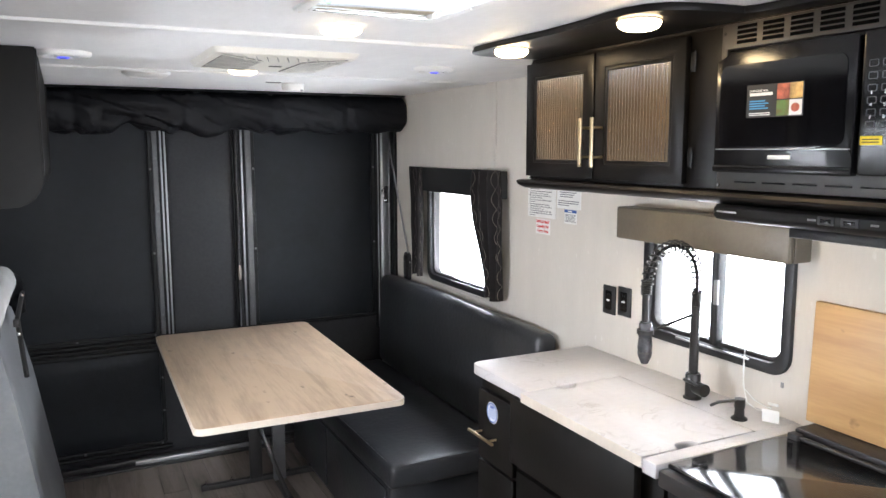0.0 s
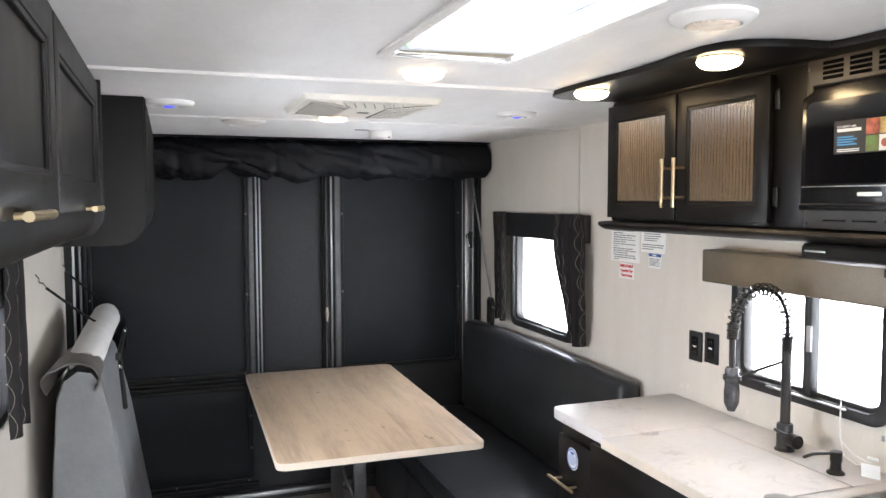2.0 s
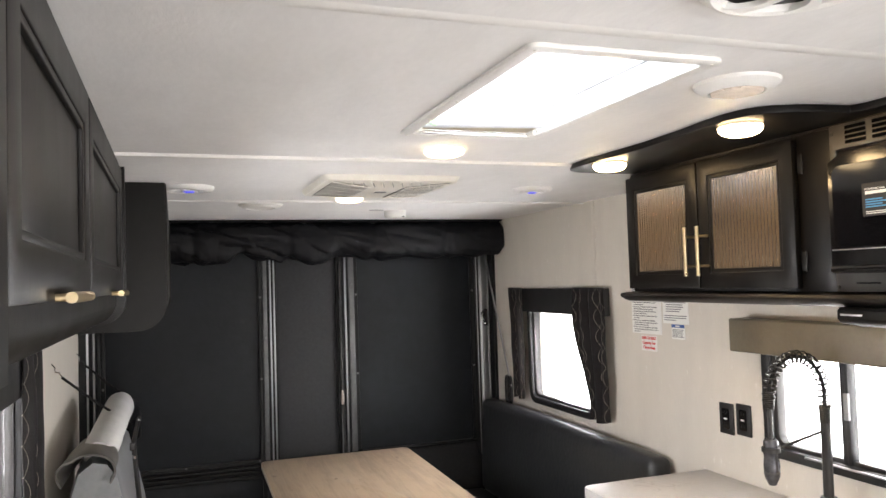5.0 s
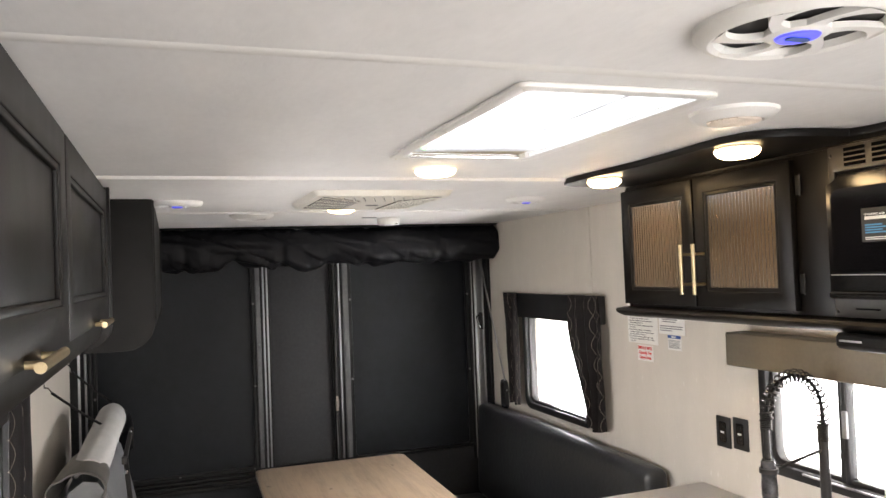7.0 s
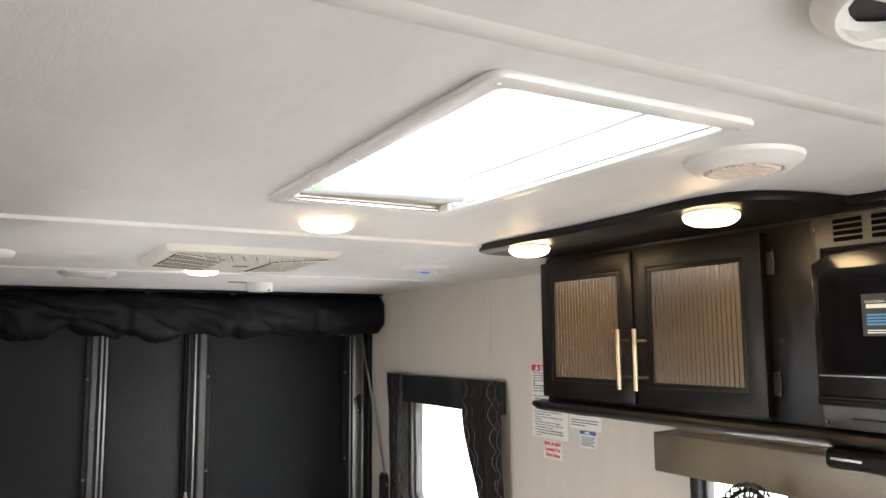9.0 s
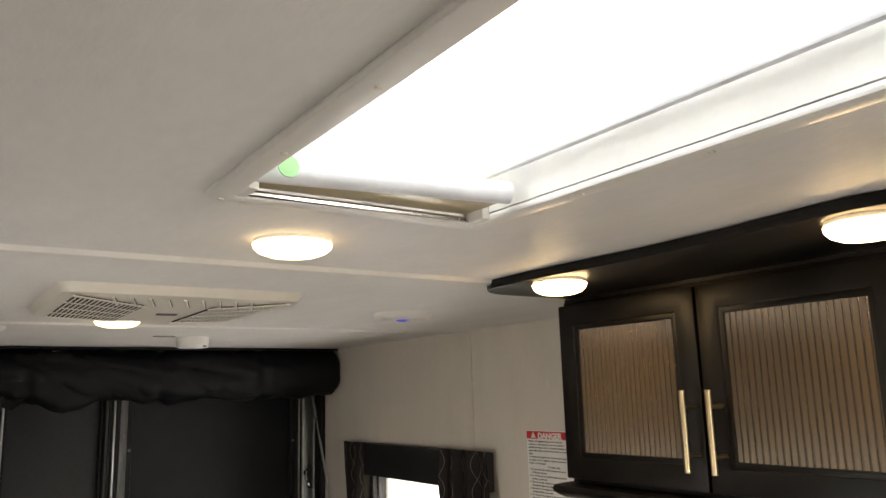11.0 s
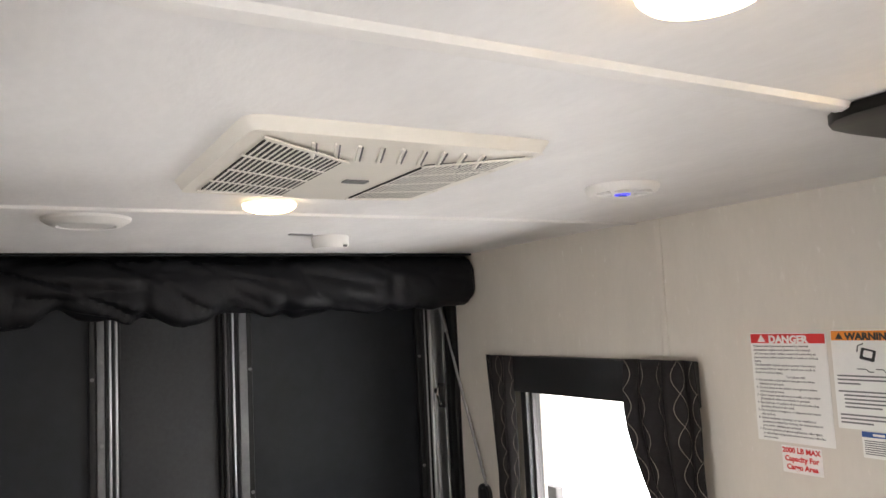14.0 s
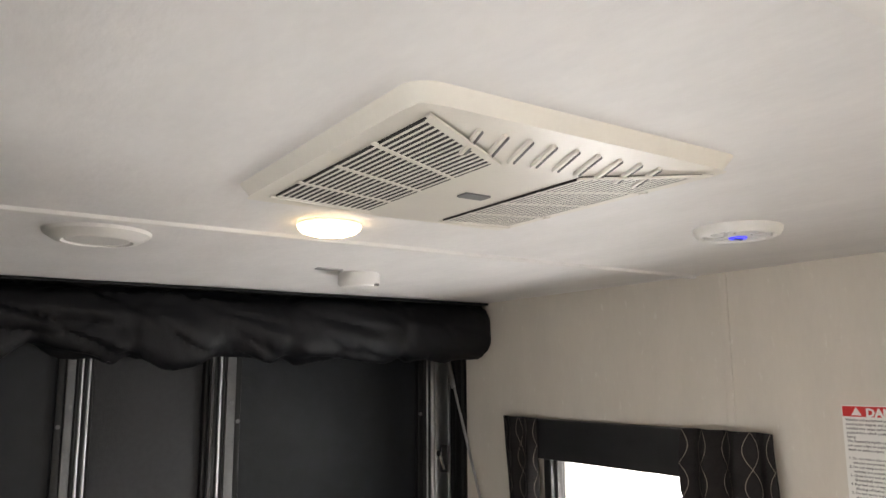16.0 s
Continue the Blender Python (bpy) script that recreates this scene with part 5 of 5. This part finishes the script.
# ---- notices on the wall ----


def sheet(name, y0, z0, y1, z1, lean, label):
    s = thing(name, label, "sign", (XR, (y0 + y1) / 2, (z0 + z1) / 2))
    part("paper", box(XR - 0.0022, y0, z0, XR, y1, z1, 0), M_PAPER, s, "white label paper")
    return s


dg = sheet("danger_sign", 2.652, 1.402, 2.848, 1.670, 0, "white danger notice with a red heading on the wall")
part("heading", box(XR - 0.0034, 2.654, 1.645, XR - 0.0023, 2.846, 1.668, 0), M_RED, dg, "red heading band")
lettering("DANGER", 0.0250, on_wall(2.796, 1.6662, XR - 0.0042), M_PAPER, dg, bold=0.0011)
part("triangle", prism([(2.827, 1.648), (2.805, 1.648), (2.816, 1.6665)], "x", XR - 0.0042, XR - 0.0036), M_PAPER, dg)
body = ["Vehicles and equipment powered by internal", "combustion engines and placed in recreational", "vehicles may cause carbon monoxide poisoning or", "asphyxiation, which could result in death or serious", "injury.", "The flammable liquids used to power these items", "can cause a fire or explosion, which can result in", "death or serious injury.", "                                     To reduce risk:", "1. Do not ride in the vehicle storage area when", "    vehicles are present.", "2. Do not sleep in the vehicle storage area when", "    vehicles are present.", "3. Close doors and windows in walls of separation", "    (if installed) when any vehicle is present.", "4. Run fuel out of engines of stored vehicles after", "    shutting off fuel at the tank.", "5. Do not store, transport, or dispense fuel inside", "    this vehicle.", "6. Open windows, openings, or air ventilation", "    systems provided for venting the transportation", "    area when vehicles are present.", "7. Do not operate propane appliances, pilot lights,", "    or electrical equipment when motorized vehicles", "    are present."]
for i, ln in enumerate(body):
    lettering(ln, 0.0080, on_wall(2.841, 1.6415 - i * 0.00945, XR - 0.0026), M_INK, dg)
wg = sheet("warning_sign", 2.488, 1.452, 2.640, 1.676, 0, "white warning notice with an orange heading beside the cabinet")
part("heading", box(XR - 0.0034, 2.490, 1.652, XR - 0.0023, 2.638, 1.674, 0), M_ORANGE, wg, "orange heading band")
lettering("WARNING", 0.022, on_wall(2.606, 1.6715, XR - 0.0042), M_INK, wg, bold=0.001)
part("triangle", prism([(2.628, 1.655), (2.611, 1.655), (2.6195, 1.6705)], "x", XR - 0.0042, XR - 0.0036), M_INK, wg)
part("pictogram", moved(ring(rr(-0.016, -0.013, 0.016, 0.013, 0.003), rr(-0.010, -0.006, 0.010, 0.009, 0.002), "x", -0.0004, 0.0004), pose(XR - 0.003, 2.560, 1.620, 14, 0, 0)), M_INK, wg)
for pts, r in (([(2.585, 1.588), (2.566, 1.588), (2.560, 1.582), (2.550, 1.582)], 0.001), ([(2.545, 1.588), (2.530, 1.588), (2.525, 1.582), (2.515, 1.582)], 0.001), ([(2.583, 1.626), (2.580, 1.640), (2.568, 1.645)], 0.0012)):
    part("pictogram", sweep([(XR - 0.003, y, z) for y, z in pts], r, 5), M_INK, wg)
for i in range(13):
    w_ = (0.132, 0.128, 0.05, 0.0, 0.130, 0.10, 0.105, 0.09, 0.08, 0.0, 0.134, 0.130, 0.07)[i]
    ind = 0.012 if 5 <= i <= 8 else 0
    if w_:
        part("print", box(XR - 0.0030, 2.632 - ind - w_, 1.570 - i * 0.0088, XR - 0.0022, 2.632 - ind, 1.5735 - i * 0.0088, 0), M_INKSHADE, wg)
cp = sheet("capacity_label", 2.690, 1.338, 2.790, 1.3985, 0, "white cargo capacity label with red lettering")
for i, ln in enumerate(("2000 LB MAX", "Capacity For", "Cargo Area")):
    lettering(ln, 0.0165, on_wall(2.740, 1.3965 - i * 0.0185, XR - 0.003), M_RED, cp, "CENTER", bold=0.0006)
nt_ = sheet("notice_label", 2.512, 1.395, 2.590, 1.4505, 0, "small white notice with a blue heading")
part("heading", box(XR - 0.0034, 2.513, 1.438, XR - 0.0023, 2.589, 1.4495, 0), M_BLUE, nt_, "blue heading band")
part("print", box(XR - 0.0040, 2.54, 1.441, XR - 0.0035, 2.565, 1.446, 0), M_PAPER, nt_)
for i in range(7):
    part("print", box(XR - 0.0030, 2.518 + 0.004 * (i % 3), 1.4295 - i * 0.0045, XR - 0.0022, 2.585, 1.4315 - i * 0.0045, 0), M_INKSHADE, nt_)

for sg, dy, k in ((dg, -0.009, 0.251 / 0.268), (wg, -0.009, 0.251 / 0.268), (cp, -0.012, 1.0), (nt_, -0.009, 1.0)):
    for o in sg.children:
        o.data.transform(Matrix.Translation((0, dy, 1.661 if k < 1 else 0.005)) @ Matrix.Diagonal((1, 1, k, 1)) @ Matrix.Translation((0, 0, -1.670 if k < 1 else 0)))

# ---- dinette ----


def cushion(x0, y0, z0, x1, y1, z1, r, seed, puff=0.012):
    """A stuffed block: rounded edges, slightly domed faces and creases."""
    bm = box(x0, y0, z0, x1, y1, z1, r, 4)
    bmesh.ops.subdivide_edges(bm, edges=[e for e in bm.edges if e.calc_length() > 0.12], cuts=14, use_grid_fill=True)
    c = Vector(((x0 + x1) / 2, (y0 + y1) / 2, (z0 + z1) / 2))
    h = Vector(((x1 - x0) / 2, (y1 - y0) / 2, (z1 - z0) / 2))
    bm.normal_update()
    for v in bm.verts:
        q = [(v.co[i] - c[i]) / h[i] for i in range(3)]
        m_ = sorted(abs(t) for t in q)
        dome = (1 - m_[0] ** 2) * (1 - m_[1] ** 2)
        v.co += v.normal * (puff * dome + 0.004 * noise.noise(v.co * 6 + Vector((seed, 0, 0))) + 0.0018 * noise.noise(v.co * 22 + Vector((seed, 3, 0))))
    return bm


sofa = thing("sofa", "black vinyl bench sofa along the side wall", "sofa", (1.45, 3.45, 0))
part("base", box(1.160, 2.835, 0.0, 1.76, 4.26, 0.350, 0.012, 3), M_VINYL, sofa, "black vinyl covered base")
part("base_flap", box(1.150, 2.86, 0.03, 1.1595, 3.62, 0.335, 0.004), M_VINYL, sofa)
part("base_flap", box(1.150, 3.635, 0.03, 1.1595, 4.22, 0.335, 0.004), M_VINYL, sofa)
part("seat", cushion(1.145, 2.790, 0.353, 1.70, 4.27, 0.455, 0.022, 2.0), M_VINYL, sofa, "creased seat cushion")
bk = cushion(-0.05, -0.83, 0.0, 0.05, 0.83, 0.51, 0.035, 7.0, 0.012)
part("backrest", moved(bk, pose(1.725, 3.42, 0.450, 0, 2, 0)), M_VINYL, sofa, "leaning backrest cushion")
part("piping", sweep([(1.66, 2.796, 0.448), (1.20, 2.796, 0.448), (1.156, 2.83, 0.448), (1.150, 3.4, 0.452), (1.152, 4.23, 0.450)], 0.004, 8), M_VINYL, sofa)

tb = thing("dinette_table", "pale oak laminate table on folding dark steel legs", "table", (0.777, 3.375, 0.0))
TT = 0.757
tx0, ty0, tx1, ty1 = 0.394, 2.655, 1.160, 4.090
part("tabletop", prism(rr(tx0, ty0, tx1, ty1, 0.035), "z", TT - 0.028, TT, 0.003), M_TABLE, tb)
part("edge_band", ring(rr(tx0 - 0.002, ty0 - 0.002, tx1 + 0.002, ty1 + 0.002, 0.036), rr(tx0 + 0.001, ty0 + 0.001, tx1 - 0.001, ty1 - 0.001, 0.035), "z", TT - 0.026, TT - 0.002), M_EDGE, tb, "pale edge band")
for xx, yy, m in ((0.818, 3.83, M_STEELBLK), (0.922, 3.765, M_DULL)):
    lg = part("leg", box(xx - 0.031, yy - 0.010, 0.03, xx + 0.031, yy + 0.010, TT - 0.029, 0.003), m, tb, "flat dark steel post")
    for z in (0.60, 0.64):
        for dx in (-0.012, 0.012):
            part("bolt", moved(lathe([(0, 0.006), (0.008, 0.005), (0.009, 0.0), (0, 0)], 8), pose(xx + dx, yy - 0.0105, z, 90, 0, 0)), M_CHROME, lg)
part("foot", box(0.55, 3.842, 0.002, 1.13, 3.872, 0.029, 0.003), M_STEELBLK, tb)
part("foot", box(0.905, 3.45, 0.002, 0.935, 3.838, 0.029, 0.003), M_STEELBLK, tb)
part("brace", sweep([(0.83, 3.815, 0.32), (0.915, 3.55, 0.03)], 0.012, 6), M_STEELBLK, tb)
for xx, yy in ((0.575, 3.857), (0.70, 3.857), (0.99, 3.857), (1.10, 3.857), (0.92, 3.47)):
    part("floor_bolt", lathe([(0, 0.046), (0.004, 0.045), (0.004, 0.034), (0.010, 0.033), (0.010, 0.0292), (0, 0.0292)], 8, (xx, yy, 0)), M_CHROME, tb)
part("under_rail", box(0.74, 3.10, TT - 0.045, 1.0, 3.98, TT - 0.0285, 0.003), M_STEELBLK, tb)
part("pivot_box", box(0.85, 3.77, 0.60, 0.89, 3.83, 0.66, 0.003), M_STEELBLK, tb)
tb.matrix_basis = pose(0.810, 3.430, 0, 0, 0, -1.2)

# ---- far side: overhead cabinets and the folded bed ----
LX = -0.087


def overhead(y0, y1, x1, z0, r, label):
    """Cabinet body with a rounded lower front edge, hung from the ceiling."""
    c = thing("overhead_cabinet", label, "cabinet", ((XL + x1) / 2, (y0 + y1) / 2, z0))
    poly = [(XL + 0.001, ZC - 0.001), (XL + 0.001, z0)]
    for k in range(9):
        a = radians(-90 + 90 * k / 8)
        poly.append((x1 - r + r * math.cos(a), z0 + r + r * math.sin(a)))
    poly.append((x1, ZC - 0.001))
    part("body", prism(poly, "y", y0, y1, 0.002), M_BLACKWOOD, c)
    return c


oc = overhead(-0.60, 2.365, LX - 0.019, 1.560, 0.055, "black overhead cabinet with framed doors and gold pulls")
part("end_panel", prism([(XL + 0.001, ZC - 0.002), (XL + 0.001, 1.556)] + [(LX - 0.06 + 0.066 * math.cos(radians(-90 + 90 * k / 8)), 1.556 + 0.066 + 0.066 * math.sin(radians(-90 + 90 * k / 8))) for k in range(9)] + [(LX + 0.006, ZC - 0.002)], "y", 2.3655, 2.385, 0.001), M_BLACKWOOD, oc)
for y0, y1 in ((1.532, 2.350), (0.872, 1.520)):
    d = shaker_door(oc, LX - 0.018, -1, y0, 1.635, y1, ZC - 0.012, 0.060, M_BLACKWOOD)
    bar_pull(d, (LX + 0.021, y1 - 0.43, 1.640), (LX + 0.021, y1 - 0.235, 1.640), (0.021, 0, 0), 0.0065)
part("end_panel", prism([(LX - 0.0188, 1.575), (LX + 0.004, 1.575), (LX + 0.004, ZC - 0.003), (LX - 0.0188, ZC - 0.003)], "y", -0.595, 0.845, 0.002), M_BLACKWOOD, oc)
oc2 = overhead(2.690, 4.03, 0.018, 1.518, 0.085, "deep plain black overhead cabinet with a rounded lower edge")
part("front_skin", prism([(0.0185, 1.61), (0.022, 1.61), (0.022, ZC - 0.003), (0.0185, ZC - 0.003)], "y", 2.705, 4.04), M_MATTBLACK, oc2)
part("end_panel", prism([(XL + 0.001, ZC - 0.008), (XL + 0.001, 1.515)] + [(-0.060 + 0.087 * math.cos(radians(-90 + 90 * k / 8)), 1.602 + 0.087 * math.sin(radians(-90 + 90 * k / 8))) for k in range(9)] + [(0.027, ZC - 0.008)], "y", 4.031, 4.046, 0.001), M_MATTBLACK, oc2)
for o in oc2.children:
    o.data.materials[0] = M_MATTBLACK

bed = thing("folded_bed", "grey vinyl sofa bed folded up against the side wall", "sofa bed", (-0.28, 3.2, 0))


def leaning_slab():
    """Upholstered slab on edge: narrow rounded top, flaring to the floor, creased."""
    bm = bmesh.new()
    ny, y0, y1 = 26, 3.10, 4.00
    prof = [(-0.385, 0.05), (-0.382, 0.35), (-0.368, 0.70), (-0.350, 0.93), (-0.325, 1.01), (-0.285, 1.045), (-0.235, 1.035), (-0.200, 0.99), (-0.178, 0.90), (-0.140, 0.70), (-0.085, 0.40), (-0.045, 0.15), (-0.040, 0.05)]
    rings = []
    for i in range(ny + 1):
        u = i / ny
        y = y0 + (y1 - y0) * u
        sh = 1 - 0.10 * math.exp(-u * 22)
        row = []
        for k, (x, z) in enumerate(prof):
            w = 0.010 * noise.noise((y * 4, z * 4, 2)) + 0.014 * noise.noise((y * 1.5, z * 2, 8))
            row.append(bm.verts.new((-0.22 + (x + 0.22) * sh + (w if k > 4 else 0), y + 0.02 * (1 - z) * (u < 0.01), z * (0.985 + 0.015 * sh) + 0.4 * w * (z > 0.9))))
        rings.append(row)
    for a, b in zip(rings, rings[1:]):
        for k in range(len(prof) - 1):
            bm.faces.new((a[k], a[k + 1], b[k + 1], b[k]))
        bm.faces.new((a[-1], a[0], b[0], b[-1]))
    bm.faces.new(rings[0])
    bm.faces.new(rings[-1][::-1])
    bmesh.ops.recalc_face_normals(bm, faces=bm.faces[:])
    return bm


part("mattress", leaning_slab(), M_GREYVINYL, bed, "slate grey vinyl cushion stood on edge")


def lumpy_tube(pts, r, seed, amp):
    bm = sweep(pts, r, 20)
    for v in bm.verts:
        d = amp * noise.noise(v.co * 7 + Vector((seed, 0, 0)))
        v.co += Vector((d, 0.3 * d, d))
    return bm


def flap():
    """Loose vinyl folded over the top, open towards the front end."""
    bm = bmesh.new()
    n, rows = 34, 12
    g = []
    for j in range(rows + 1):
        v = j / rows
        row = []
        for k in range(n + 1):
            a = radians(-35 + 250 * k / n)
            r = 0.074 - 0.010 * v + 0.005 * noise.noise((k * 0.2, v * 3, 1))
            row.append(bm.verts.new((-0.275 + r * 1.15 * math.cos(a) - 0.02 * (1 - v) * (k > n * 0.7), 3.055 + 0.34 * v + 0.03 * math.sin(a), 1.040 + r * 0.85 * math.sin(a) - 0.020 * (1 - v))))
        g.append(row)
    for p, q in zip(g, g[1:]):
        for k in range(n):
            bm.faces.new((p[k], p[k + 1], q[k + 1], q[k]))
    bmesh.ops.recalc_face_normals(bm, faces=bm.faces[:])
    bmesh.ops.solidify(bm, geom=bm.faces[:], thickness=0.006)
    return bm


part("flap", flap(), M_FLAP, bed, "loose grey-brown vinyl flap folded over the top")
part("pale_roll", lumpy_tube([(-0.262 + 0.003 * i, 3.24 + 0.07 * i, 1.046 + 0.0075 * i) for i in range(12)], [0.048] + [0.061] * 10 + [0.050], 6, 0.008), M_PALEVINYL, bed, "pale cloth backing showing over the top")
part("cover_cap", lumpy_tube([(-0.225, 3.96, 1.105), (-0.215, 4.02, 1.09), (-0.20, 4.06, 1.05), (-0.19, 4.08, 0.95)], [0.05, 0.062, 0.055, 0.04], 11, 0.008), M_FABRIC, bed, "dark cover end")
part("rail", join(sweep([(-0.135, 3.5, 0.80), (-0.165, 3.7, 0.99), (-0.155, 4.02, 1.05)], 0.010, 8), box(-0.175, 3.60, 0.98, -0.155, 3.625, 1.01, 0.003)), M_STEELBLK, bed)
for y, z in ((3.45, 0.985), (3.9, 1.06)):
    part("knob", lathe([(0, -0.008), (0.008, -0.006), (0.008, 0.006), (0, 0.008)], 10, (-0.150, y, z)), M_CHROME, bed)
for o in bed.children_recursive:
    o.data.transform(Matrix.Translation((0.032, 0, 0)))
for y, z, q in ((3.37, 1.352, (-0.150, 3.72, 1.08)), (4.16, 1.327, (-0.155, 4.06, 1.13))):
    bc = thing("bungee_cord", "black bungee cord hooked to the side wall", "bungee cord", (XL, y, z), "bungee cords")
    a, b = Vector((XL + 0.03, y + 0.06, z - 0.035)), Vector(q)
    part("cord", sweep([a, a.lerp(b, 0.5) - Vector((0, 0, 0.008)), b], 0.0055, 8), M_RUBBER, bc)
    part("hook", sweep([(XL, y, z + 0.025), (XL + 0.012, y, z + 0.01), (XL + 0.010, y + 0.015, z - 0.008), (XL + 0.022, y + 0.03, z - 0.012), a], 0.003, 6), M_CHROME, bc, "bright wire hook")

# ---- floor planks ----
meshes = {}
PW = 0.118
rnd = random.Random(5)
i = 0
x = XL
rest = []
while x < XR - 0.01:
    x1 = min(XR, x + PW)
    y = YF - rnd.random() * 0.9
    while y < YR - 0.125:
        L_ = 0.915
        a, b = max(y, YF), min(y + L_, YR - 0.125)
        if b - a > 0.02:
            near = b > 2.2
            if near:
                key = (round(x1 - x, 3), round(b - a, 2))
                if key not in meshes:
                    meshes[key] = finish(box(0.0006, 0.0006, -0.0058, x1 - x - 0.0006, b - a - 0.0006, 0.0, 0.0008, 1), "plank", M_PLANK)
                p = new("plank", meshes[key])
                p.parent = floor
                p.matrix_basis = Matrix.Translation((x, a, 0))
            else:
                rest.append(box(x + 0.0006, a + 0.0006, -0.0058, x1 - 0.0006, b - 0.0006, 0.0, 0))
        y += L_
    x = x1
fr = part("floor_boards", join(*rest), M_PLANK, floor)
fr["kind"] = "stuff"
